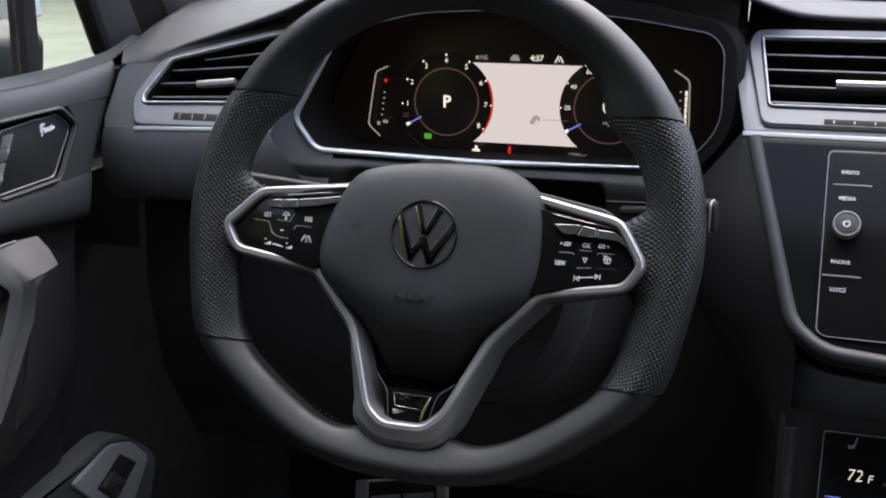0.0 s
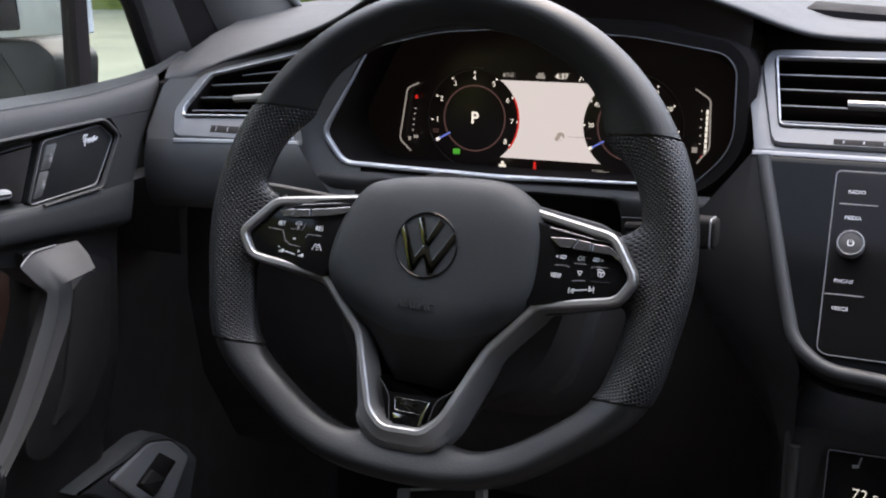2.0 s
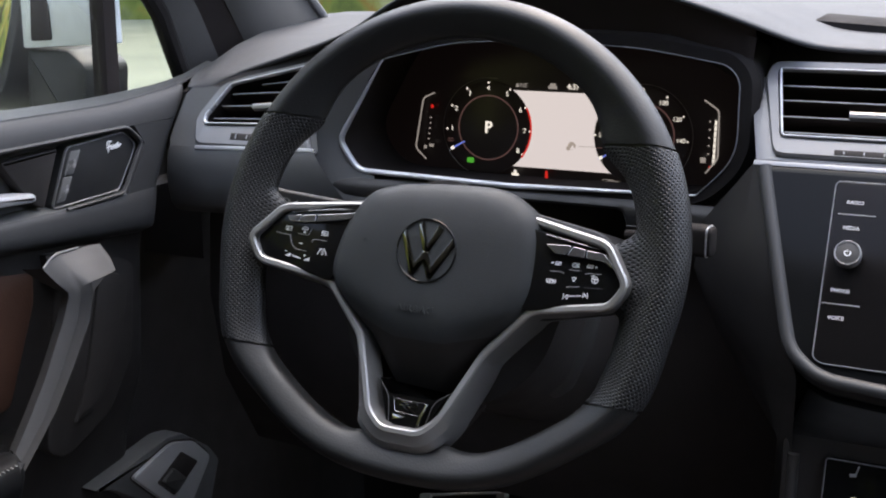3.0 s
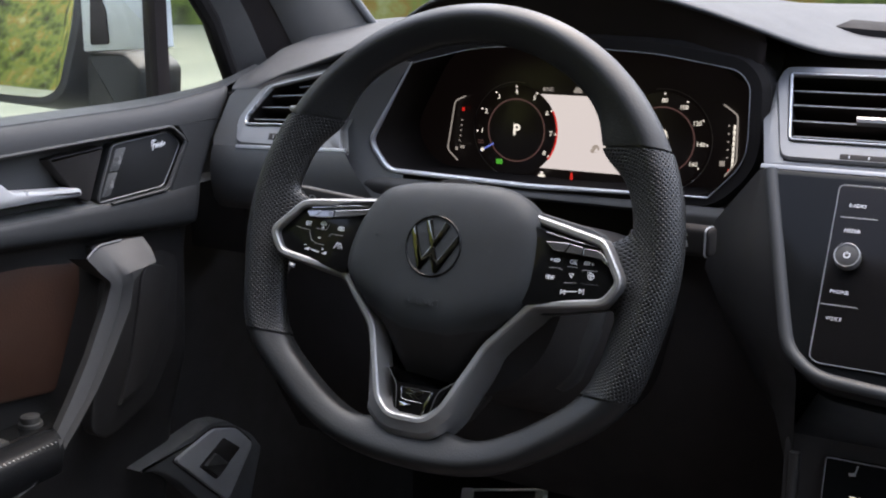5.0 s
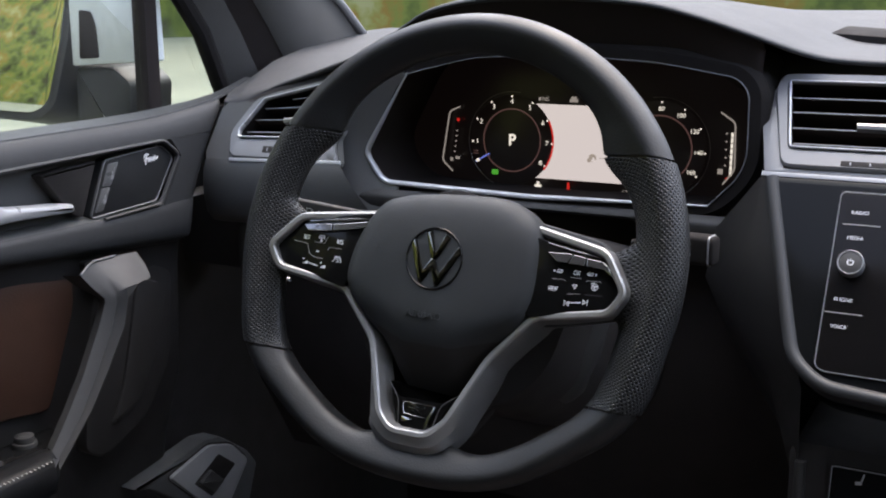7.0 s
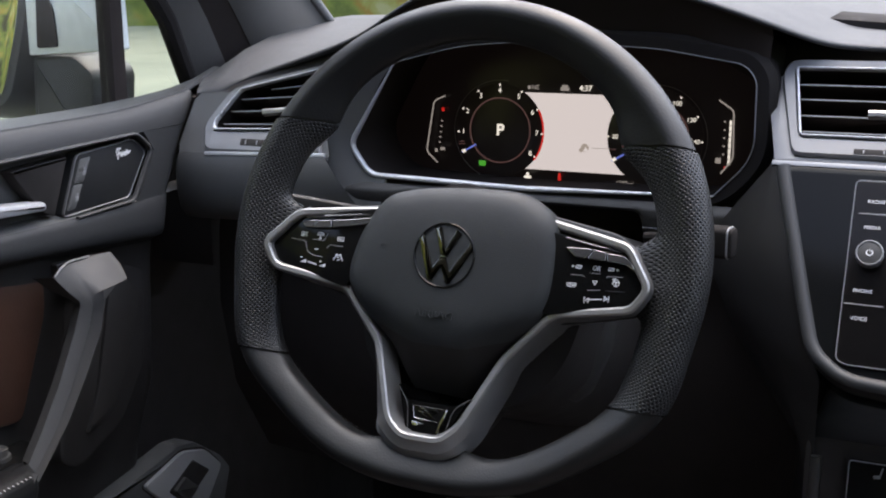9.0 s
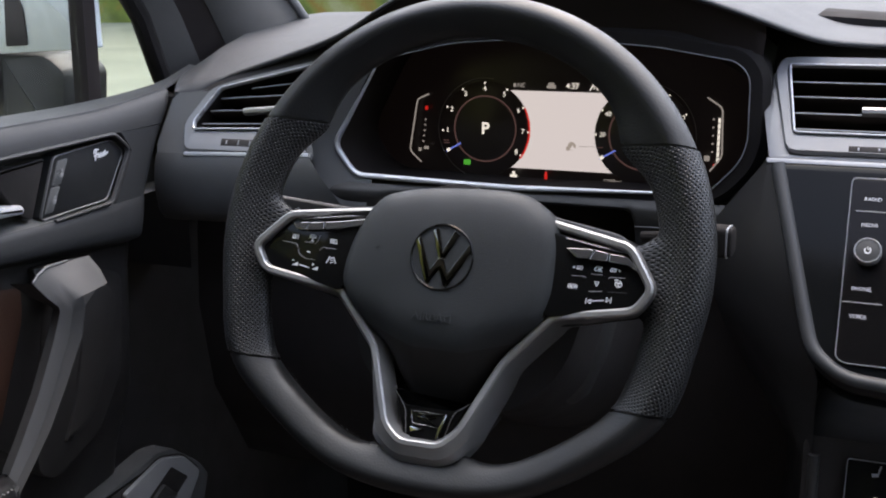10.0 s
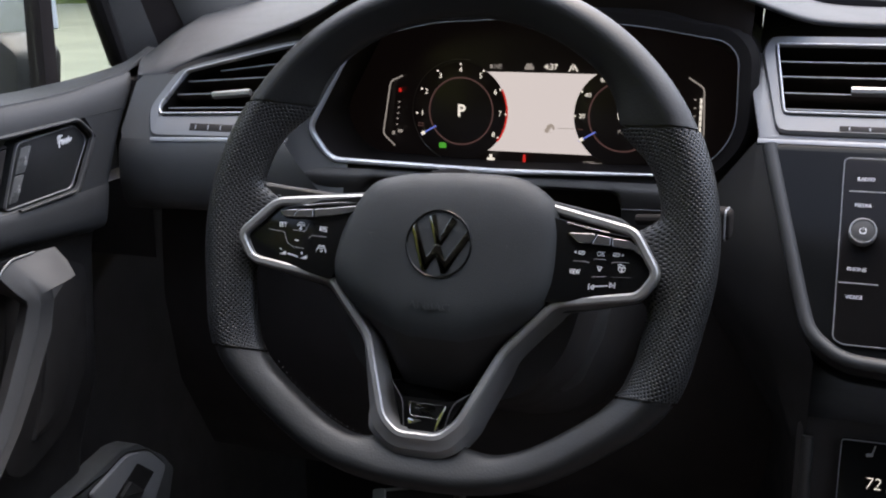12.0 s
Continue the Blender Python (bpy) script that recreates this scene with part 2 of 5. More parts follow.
def along(path, profile, closed=False, m=None):
    """A flat line swept with a profile of (to its right, up) pairs; profile may be a function of the share of the way."""
    lengths = [0.0]
    for a, b in zip(path, path[1:]):
        lengths.append(lengths[-1] + (b - a).length)
    shape = profile if callable(profile) else (lambda f: profile)
    count = len(shape(0.0))
    sides = [[None] * count for _ in path]
    for k in range(count):
        for i in range(len(path)):
            d, up = shape(lengths[i] / lengths[-1])[k]
            sides[i][k] = (d, up)
    rows = []
    unit = offset(path, 1.0, closed)
    for i, p in enumerate(path):
        w = unit[i] - p
        rows.append([p + w * d + Vector((0, 0, up)) for d, up in sides[i]])
    bm = loft(rows + (rows[:1] if closed else []), True, not closed)
    if closed:
        bmesh.ops.remove_doubles(bm, verts=bm.verts, dist=1e-7)
    if m is not None:
        bm.transform(m)
    return bm


def tube(path, r, seg=8, closed=False, m=None, flat=1.0):
    prof = [(r * math.cos(2 * math.pi * k / seg), r * flat * math.sin(2 * math.pi * k / seg)) for k in range(seg)]
    return along(path, prof, closed, m)


def rod(points, r, seg=10):
    """A round bar along points in space."""
    pts = [Vector(p) for p in points]
    rs = r if isinstance(r, (list, tuple)) else [r] * len(pts)
    rings = []
    for i, p in enumerate(pts):
        t = (pts[min(i + 1, len(pts) - 1)] - pts[max(i - 1, 0)]).normalized()
        a = t.cross(Vector((0.01, 0.02, 1))).normalized()
        b = t.cross(a)
        rings.append([p + (a * math.cos(2 * math.pi * k / seg) + b * math.sin(2 * math.pi * k / seg)) * rs[i] for k in range(seg)])
    return loft(rings, True, True)


def arc(cx, cy, r, a0, a1, seg=40):
    return [Vector((cx + r * math.cos(radians(a0 + (a1 - a0) * k / seg)), cy + r * math.sin(radians(a0 + (a1 - a0) * k / seg)), 0)) for k in range(seg + 1)]


def circle(cx, cy, r, seg=48):
    return arc(cx, cy, r, 0, 360, seg)[:-1]


def disc(cx, cy, r, z0, z1, m=None, seg=48):
    return slab(circle(cx, cy, r, seg), z0, z1, min(0.0006, (z1 - z0) * 0.5), m)


def joined(*meshes):
    bm = bmesh.new()
    for b in meshes:
        me = bpy.data.meshes.new("piece")
        b.to_mesh(me)
        b.free()
        bm.from_mesh(me)
        bpy.data.meshes.remove(me)
    return bm


def lettering(body, size, x, y, z, m, thick=0.00015, bold=0.0, turn=0.0, stretch=1.0, slant=0.0):
    """Raised characters in Blender's own font, centred on (x, y) of the plane m."""
    cu = bpy.data.curves.new("writing", "FONT")
    cu.body, cu.size, cu.align_x, cu.align_y, cu.extrude, cu.offset, cu.shear = body, size, "CENTER", "CENTER", thick, bold, slant
    cu.resolution_u = 3
    ob = bpy.data.objects.new("writing", cu)
    me = ob.to_mesh()
    bm = bmesh.new()
    bm.from_mesh(me)
    ob.to_mesh_clear()
    bpy.data.objects.remove(ob)
    bpy.data.curves.remove(cu)
    bm.transform(m @ pose(x, y, z, 0, 0, turn) @ Matrix.Diagonal((stretch, 1, 1, 1)))
    return bm


def bars(pieces, z0, z1, m):
    """Thin raised bars: (x, y, length, width, degrees)."""
    return joined(*[box(-l / 2, l / 2, -w / 2, w / 2, z0, z1, min(0.0001, (z1 - z0) / 2), m @ pose(x, y, 0, 0, 0, a)) for x, y, l, w, a in pieces])


ONE = Matrix.Identity(4)


def evenly(pts, n):
    """n points at equal steps round a closed outline."""
    total, ring = [0.0], pts + pts[:1]
    for a, b in zip(ring, ring[1:]):
        total.append(total[-1] + (b - a).length)
    out, k = [], 0
    for j in range(n):
        s = total[-1] * j / n
        while total[k + 1] < s:
            k += 1
        out.append(ring[k].lerp(ring[k + 1], (s - total[k]) / max(1e-9, total[k + 1] - total[k])))
    return out


def smooth_line(rows, steps=4):
    """A smooth curve through the rows."""
    pts = [Vector(r) for r in rows]
    out = []
    for i in range(len(pts) - 1):
        a, b, c, d = pts[max(0, i - 1)], pts[i], pts[i + 1], pts[min(len(pts) - 1, i + 2)]
        for k in range(steps):
            f = k / steps
            out.append(0.5 * ((2 * b) + (c - a) * f + (2 * a - 5 * b + 4 * c - d) * f * f + (3 * b - a - 3 * c + d) * f ** 3))
    return out + [pts[-1]]


# ---- setting: cabin shell and the ground outside ----
def shell():
    floor = part("floor", box(-0.75, 0.95, -1.3, 1.7, 0.26, 0.30), CARPET)
    tagged(floor, "black carpet floor of the footwell", "floor", kind="structure")
    # unseen roof lining; its light grey is there to bounce fill into the cabin
    roof = part("ceiling", box(-0.70, 0.93, -1.3, 0.44, 1.50, 1.54, 0.01), HEADLINER)
    tagged(roof, "unseen headliner over the seats, light grey to bounce fill light", "ceiling", kind="structure")
    right = part("wall_right", joined(box(0.93, 0.97, -1.3, 1.2, 0.30, 1.06, 0.01), box(0.93, 0.97, -1.3, 1.2, 1.44, 1.50, 0.01)), HARD)
    tagged(right, "dark far side of the cabin under its window", "wall", kind="structure")
    back = part("wall_rear", box(-0.72, 0.93, -1.34, -1.3, 0.30, 1.50, 0.01), HARD)
    tagged(back, "dark wall at the rear of the cabin", "wall", kind="structure")
    # unseen rear sides, their lengths set to shape the light on the wheel
    for name, x0, x1, y1 in (("wall_rear_left", -0.75, -0.70, -0.20), ("wall_rear_right", 0.88, 0.93, -0.75)):
        rear = part(name, box(x0, x1, -1.3, y1, 1.03, 1.50, 0.01), HARD)
        tagged(rear, "unseen dark rear side of the cabin, closed to hold back light", "wall", kind="structure")
    front = part("wall_front", box(-0.80, 0.97, 1.52, 1.56, 0.28, 1.08, 0.005), BLACK)
    tagged(front, "black bulkhead behind the footwell", "wall", kind="structure")
    side = part("wall_left", box(-0.80, -0.755, -1.3, 1.52, 0.28, 1.03, 0.005), BLACK)
    tagged(side, "outer door skin beside the driver", "wall", kind="structure")


def outside():
    grass = bpy.data.materials.new("wet_grass")
    grass.use_nodes = True
    t = grass.node_tree
    b = t.nodes["Principled BSDF"]
    b.inputs["Roughness"].default_value = 0.9
    co = t.nodes.new("ShaderNodeTexCoord")
    n = node(t, "ShaderNodeTexNoise", Scale=0.7, Detail=8.0)
    r = t.nodes.new("ShaderNodeValToRGB")
    r.color_ramp.elements[0].position, r.color_ramp.elements[0].color = 0.35, (0.085, 0.098, 0.072, 1)
    r.color_ramp.elements[1].position, r.color_ramp.elements[1].color = 0.65, (0.125, 0.135, 0.102, 1)
    t.links.new(co.outputs["Object"], n.inputs["Vector"])
    t.links.new(n.outputs["Fac"], r.inputs["Fac"])
    t.links.new(r.outputs["Color"], b.inputs["Base Color"])
    g = part("ground", box(-90, 90, -90, 90, -0.1, 0.0, 0.01), grass)
    tagged(g, "wet green meadow round the car", "grass", kind="structure")
    leaf = bpy.data.materials.new("far_foliage")
    leaf.use_nodes = True
    t = leaf.node_tree
    b = t.nodes["Principled BSDF"]
    b.inputs["Roughness"].default_value = 1.0
    co = t.nodes.new("ShaderNodeTexCoord")
    n = node(t, "ShaderNodeTexNoise", Scale=0.36, Detail=5.0, Roughness=0.6)
    r = t.nodes.new("ShaderNodeValToRGB")
    e = r.color_ramp.elements
    e[0].position, e[0].color = 0.36, (0.018, 0.016, 0.006, 1)
    e[1].position, e[1].color = 0.66, (0.20, 0.20, 0.095, 1)
    for p, c in ((0.44, (0.045, 0.065, 0.014, 1)), (0.51, (0.095, 0.120, 0.024, 1)), (0.57, (0.160, 0.100, 0.020, 1)), (0.61, (0.150, 0.150, 0.042, 1))):
        e.new(p).color = c
    t.links.new(co.outputs["Object"], n.inputs["Vector"])
    t.links.new(n.outputs["Fac"], r.inputs["Fac"])
    t.links.new(r.outputs["Color"], b.inputs["Base Color"])
    turn = [2 * math.pi * k / 64 for k in range(64)]
    tall = [3.3 + 4.2 * min(1.0, max(0.0, (0.25 - math.cos(a)) / 0.6)) for a in turn]
    ring = [[Vector((32 * math.cos(a), 32 * math.sin(a), h * f * 2.46)) for a, h in zip(turn, tall)] for f in (0.0, 0.35, 0.7, 1.0)]
    w = part("backdrop", loft(ring, True), leaf)
    tagged(w, "blurred autumn trees and bushes in the distance", "trees", kind="structure")


shell()
outside()


# ---- steering wheel ----
WHEEL = pose(-0.2505, 0.730, 1.000, 0, 0, 2.2) @ pose(0, 0, 0, 90 - 19.5) @ pose(0, 0, 0, 0, 0, -1.8)
RIM_X, RIM_R, RIM_MID, RIM_FLAT, RIM_BACK = 0.0014, 0.1698, 0.0115, -0.1590, -0.0125
# section of the rim: outwards and forwards, with a soft crest
SECTION = [(1.0, -0.20), (0.95, 0.36), (0.62, 0.82), (0.22, 1.0), (-0.30, 0.66), (-0.86, 0.22), (-1.0, -0.15), (-0.62, -0.90), (0.62, -0.90)]


def rim_path(seg=240):
    """The middle line of the rim: a circle with a flattened foot, as points and lengths."""
    pts = []
    for k in range(seg):
        a = math.pi / 2 + 2 * math.pi * k / seg
        y = RIM_MID + RIM_R * math.sin(a)
        r = RIM_R + 0.0085 * math.exp(-((y + 0.078) / 0.030) ** 2) + 0.0018 * max(0.0, math.sin(a)) ** 3
        x, y = r * math.cos(a), RIM_MID + r * math.sin(a)
        if y < RIM_FLAT + 0.018:
            low = RIM_FLAT + 0.018 - y
            y = RIM_FLAT + 0.018 - 0.018 * math.tanh(low / 0.020)
        y += 0.0030 * max(0.0, y / 0.18) ** 2
        pts.append(Vector((x + RIM_X, y, RIM_BACK)))
    return pts


def rim_mesh(grow=0.0, seg=28):
    pts = rim_path()
    n = len(pts)
    bm = bmesh.new()
    uv = bm.loops.layers.uv.new("lay")
    rings, run = [], 0.0
    runs = []
    for i, p in enumerate(pts):
        t = (pts[(i + 1) % n] - pts[i - 1]).normalized()
        out = Vector((t.y, -t.x, 0))
        side = abs(p.x) / RIM_R
        wide = 0.0166 + 0.0026 * min(1.0, side) ** 3 + grow
        # thumb rests swell inwards just above and below the spokes
        thumb = 0.0062 * math.exp(-((p.y - 0.110) / 0.024) ** 2) * min(1.0, side / 0.8) ** 2
        web = 0.034 * math.exp(-((p.y - 0.005) / 0.029) ** 6) * min(1.0, side) ** 4
        root = 0.011 * math.exp(-(p.x / 0.044) ** 4) if p.y < 0 else 0.0
        deep = 0.0145 + 0.0010 * side + grow
        slim = 0.0072 * min(1.0, max(0.0, (-0.078 - p.y) / 0.030))      # the foot is thinner inwards
        ring = []
        low = min(1.0, max(0.0, (-0.07 - p.y) / 0.06))
        crest = [(u - (0.04 - 0.22 * low) * max(0.0, v) ** 2, v) for u, v in SECTION]
        for c, s in ((q.x, q.y) for q in evenly(rounded(crest, 0.30, 6), seg)):
            w = wide + (thumb * max(0.0, -c) ** 2 * 2) + (web * min(1.0, max(0.0, 0.75 - s)) + root - slim) * max(0.0, -c) ** 2
            ring.append(bm.verts.new(p + out * (w * c) + Vector((0, 0, deep * s))))
        rings.append(ring)
        runs.append(run)
        run += (pts[(i + 1) % n] - p).length
    runs.append(run)
    for i in range(n):
        a, b = rings[i], rings[(i + 1) % n]
        for k in range(seg):
            j = (k + 1) % seg
            f = bm.faces.new((a[k], a[j], b[j], b[k]))
            around = 2 * math.pi * 0.018 / seg
            for loop, (u, v) in zip(f.loops, ((runs[i], k * around), (runs[i], (k + 1) * around), (runs[i + 1], (k + 1) * around), (runs[i + 1], k * around))):
                loop[uv].uv = (u, v)
    return bm


def cut(bm, y_low=None, y_high=None, x_side=0):
    """Keeps what lies between two heights, and on one side."""
    planes = []
    if y_low is not None:
        planes.append(((0, y_low, 0), (0, -1, 0)))
    if y_high is not None:
        planes.append(((0, y_high, 0), (0, 1, 0)))
    if x_side:
        planes.append(((0, 0, 0), (-x_side, 0, 0)))
    for co, no in planes:
        bmesh.ops.bisect_plane(bm, geom=bm.verts[:] + bm.edges[:] + bm.faces[:], plane_co=co, plane_no=no, clear_outer=True)
    return bm


# tilt of the upper keys, chosen for the brightness they mirror
KEY_LEAN = 15.0


def steering_wheel():
    w = thing("steering_wheel", WHEEL, "black leather flat-bottomed steering wheel with perforated grips and silver spokes", "steering wheel")
    part("rim_top", cut(rim_mesh(), y_low=0.0982), LEATHER, w, "smooth black leather top of the rim")
    part("rim_foot", cut(rim_mesh(), y_high=-0.0882), LEATHER, w, "smooth black leather flattened foot of the rim")
    for side in (-1, 1):
        part("grip", cut(rim_mesh(0.0010), -0.0862, 0.0962, side), PERF, w, "perforated black leather grip")
    for y, dy in ((0.097, 0), (-0.087, 0)):
        for side in (-1, 1):
            part("seam", cut(rim_mesh(-0.0016), y - 0.0022, y + 0.0022, side), RUBBER, w, "dark sewn seam")
    # sewn thread along the inner side of the foot
    stitch = []
    for k in range(26):
            a = radians(223 + k * 1.9)
            x, y = 0.1535 * math.cos(a), RIM_MID + 0.1535 * math.sin(a)
            if y < RIM_FLAT + 0.022:
                continue
            stitch.append(box(-0.0007, 0.0007, -0.0003, 0.0003, -0.0046, -0.0037, 0.0002, pose(x, y, 0, 0, 0, math.degrees(a) + 55)))
    tagged(part("stitching", joined(*stitch), RUBBER, w, "row of dark stitches"), kind="stuff")

    # airbag cover, domed, with a drooping lower tongue coloured black for its shade
    o = rounded([(0.002, 0.0560), (0.035, 0.0575), (0.0520, 0.0562), (0.0665, 0.0495), (0.0795, 0.0385), (0.0840, 0.0240), (0.0850, -0.0010), (0.0840, -0.0190), (0.0770, -0.0370), (0.0480, -0.0640), (0.0290, -0.0940), (0.0170, -0.1090),
                 (-0.0140, -0.1090), (-0.0250, -0.0960), (-0.0410, -0.0640), (-0.0570, -0.0520), (-0.0720, -0.0370), (-0.0792, -0.0230), (-0.0795, -0.0120), (-0.0765, 0.0050), (-0.0705, 0.0230), (-0.0635, 0.0360), (-0.0545, 0.0460), (-0.0300, 0.0530)], 0.012, 4)
    o = evenly([Vector(p) for p in o], 120)

    def fold(x, y):
        """How far a point lies below the fold between face and tongue."""
        return -0.0530 + 0.33 * max(0.0, abs(x - 0.004) - 0.020) - y

    def droop(x, y):
        f = max(0.0, fold(x, y) + 0.006)
        return 0.62 * f * f / (f + 0.010) + 0.004 * max(0.0, y / 0.06) ** 2
    rows = []
    for f, z in ((0.99, -0.022), (1.0, -0.0085), (0.994, -0.0040), (0.972, -0.0004), (0.93, 0.0030), (0.86, 0.0058), (0.76, 0.0075), (0.64, 0.0085), (0.50, 0.0091), (0.36, 0.0094), (0.22, 0.0095), (0.03, 0.0096)):
        rows.append([Vector((p.x * f, p.y * f, z - droop(p.x * f, p.y * f))) for p in o])
    bm = loft(rows, True, True)
    for x, nx, ny in ((0.0, 0, 1), (0.024, -0.33, 1), (-0.016, 0.33, 1)):
        bmesh.ops.bisect_plane(bm, geom=bm.verts[:] + bm.edges[:] + bm.faces[:], plane_co=(x, -0.0630, 0), plane_no=(nx, ny, 0))
    cover = part("airbag_cover", bm, VINYL, w, "grey-black grained airbag cover, its lower tongue blackened for shade", angle=50)
    cover.data.materials.append(BLACK)
    for poly in cover.data.polygons:
        poly.material_index = 1 if fold(poly.center.x, poly.center.y) > 0.010 else 0
    face = pose(0, 0, 0.0094)
    part("lettering", lettering("AIRBAG", 0.0076, 0.000, -0.0410, -0.0008, face, 0.0014, stretch=1.15), VINYL, cover, "embossed letters")
    for side in (-1, 1):
        part("horn_mark", bars([(side * 0.0480, 0.0060, 0.0046, 0.0005, -8), (side * 0.0480, 0.0036, 0.0022, 0.0005, 8), (side * 0.0500 - 0.0002, 0.0050, 0.0005, 0.0022, 20)], -0.0034, -0.0006, face), VINYL, cover, "embossed horn symbol")
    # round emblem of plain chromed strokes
    em = face @ pose(0.0018, 0.0030, -0.0006, 0, 0, -4.5)
    part("emblem_back", disc(0, 0, 0.0230, 0, 0.0005, em), VINYL, cover, "round grey emblem plate")
    part("emblem_ring", ring_band(circle(0, 0, 0.0240, 64), 0.0014, 0, 0.0018, 0.0006, em), PIANO, cover, "dark polished emblem ring")
    upper = [(-0.0103, 0.0178), (-0.0060, 0.0202), (0.0, 0.0042), (0.0060, 0.0202), (0.0103, 0.0178), (0.0026, -0.0004), (-0.0026, -0.0004)]
    lower = [(-0.0214, 0.0080), (-0.0188, 0.0124), (-0.0068, -0.0104), (-0.0024, -0.0022), (0.0024, -0.0022), (0.0068, -0.0104), (0.0188, 0.0124), (0.0214, 0.0080), (0.0090, -0.0196), (0.0056, -0.0200), (0.0, -0.0086), (-0.0056, -0.0200), (-0.0090, -0.0196)]
    for stroke in (upper, lower):
        part("emblem_stroke", slab(clockwise([Vector((x, y, 0)) for x, y in stroke]), 0.0004, 0.0017, 0.0004, em), BLACKCHROME, cover, "dark polished emblem stroke")
    part("emblem_joint", box(-0.0024, 0.0024, -0.0016, -0.0010, 0.0004, 0.0015, 0.0001, em), CHROME, cover, "thin bright joint between the strokes")

    # one silver band round both pods and down the two lower spokes
    path = [Vector(p) for p in rounded([(0.072, 0.0372, -0.008), (0.1345, 0.0245, 0.001), (0.1525, -0.0030, 0.003), (0.1420, -0.0190, 0.001), (0.0850, -0.0290, -0.005), (0.0530, -0.0660, -0.007), (0.0285, -0.1200, -0.001), (0.0155, -0.1315, 0.0),
                    (-0.0155, -0.1320, 0.0), (-0.0285, -0.1210, -0.001), (-0.0475, -0.0660, -0.007), (-0.0805, -0.0285, -0.006), (-0.1415, -0.0205, 0.001), (-0.1520, -0.0030, 0.003), (-0.1270, 0.0232, 0.001), (-0.062, 0.0322, -0.008)], 0.0065, 5, closed=False)]

    def band(f):
        g = 1 - abs(2 * f - 1)          # 0 at both upper ends, 1 at the foot
        low = min(1.0, max(0.0, (g - 0.47) / 0.10))
        foot = min(1.0, max(0.0, (g - 0.84) / 0.08))
        flare = 0.0003 + 0.0055 * low + 0.0055 * foot
        return [(0.0034, -0.0008), (0.0030, 0.0014), (0.0018, 0.0026), (-0.0012, 0.0028), (-0.0026, 0.0018), (-0.0030 - flare * 0.55, -0.0006 - 0.0070 * low + 0.0075 * foot), (-0.0030 - flare, -0.0050 - 0.0270 * low + 0.0275 * foot), (-0.0026 - flare, -0.034), (0.0034 + 0.0034 * low, -0.018), (0.0036 + 0.0012 * low, -0.0040)]
    part("spoke_trim", along(path, band), SILVER, w, "satin silver spoke trim", angle=24)
    # black filling of the lower spokes
    fill = rounded([(0.080, -0.034), (0.0535, -0.068), (0.037, -0.106), (0.0225, -0.128), (-0.0175, -0.1315), (-0.031, -0.109), (-0.046, -0.062), (-0.074, -0.034)], 0.006)
    part("spoke_filling", slab(fill, -0.056, -0.0460, 0.002), BLACK, w, "black plastic between the lower spokes")
    part("spoke_backing", slab(offset(clockwise(list(fill)), -0.004), -0.066, -0.0565, 0.004), BLACK, w, "black rear of the spokes")
    gloss = [(-0.0255, -0.0945), (-0.0160, -0.1040), (0.0200, -0.1040), (0.0320, -0.0975), (0.0245, -0.1120), (0.0180, -0.1270), (0.0105, -0.1290), (-0.0090, -0.1290), (-0.0150, -0.1270), (-0.0205, -0.1120)]
    part("badge_surround", slab(rounded(gloss, 0.0015), -0.0450, -0.0060, 0.0012), PIANO, w, "gloss black badge surround")
    for line in ([(-0.0258, -0.0950), (-0.0172, -0.1052), (-0.0150, -0.1092), (-0.0124, -0.1265)], [(0.0325, -0.0982), (0.0226, -0.1058), (0.0200, -0.1115), (0.0168, -0.1258)]):
        part("surround_edge", tube([Vector((x, y, -0.0048 - 0.05 * max(0.0, y + 0.108))) for x, y in (q.to_2d() for q in rounded(line, 0.002, 4, closed=False))], 0.00030, 6), PEARL, w, "thin bright edge of the surround")
    plate = [(-0.0113, -0.1076), (0.0184, -0.1076), (0.0126, -0.1276), (-0.0088, -0.1276)]
    badge = part("badge", slab(rounded(plate, 0.0012), -0.0052, -0.0024, 0.0006), PIANO, w, "gloss black badge plate")
    upper = [(-0.0097, -0.1082), (0.0178, -0.1082), (0.0138, -0.1182), (-0.0078, -0.1176)]
    part("badge_rim", ring_band(rounded(upper, 0.0012), 0.0004, -0.0026, -0.0018, 0.0001), BADGE, badge, "thin polished rim")
    part("badge_cheek", slab(rounded([(0.0182, -0.1084), (0.0146, -0.1180), (0.0128, -0.1268), (0.0108, -0.1262), (0.0124, -0.1180), (0.0166, -0.1090)], 0.0005), -0.0030, -0.0018, 0.0004, pose(0, 0, 0.0002)), BADGE, badge, "polished side of the badge")
    # polished patch cut to the outline of a reflection in the gloss plate
    part("badge_reflection", slab(rounded([(-0.0092, -0.1196), (0.0016, -0.1204), (-0.0020, -0.1222), (-0.0086, -0.1240)], 0.0005), -0.0026, -0.0020, 0.0002), BADGE, badge, "polished patch for a reflection low on the badge")
    part("badge_mark", bars([(0.0028, -0.1100, 0.0130, 0.0007, -1), (0.0095, -0.1112, 0.0007, 0.0024, -20), (0.0016, -0.1124, 0.0120, 0.0007, -1), (0.0040, -0.1112, 0.0090, 0.0005, -1), (0.0062, -0.1148, 0.0085, 0.0008, -32), (0.0012, -0.1148, 0.0050, 0.0007, -28)], -0.0024, -0.0019, ONE), DARKCHROME, badge, "plain dark chrome mark")

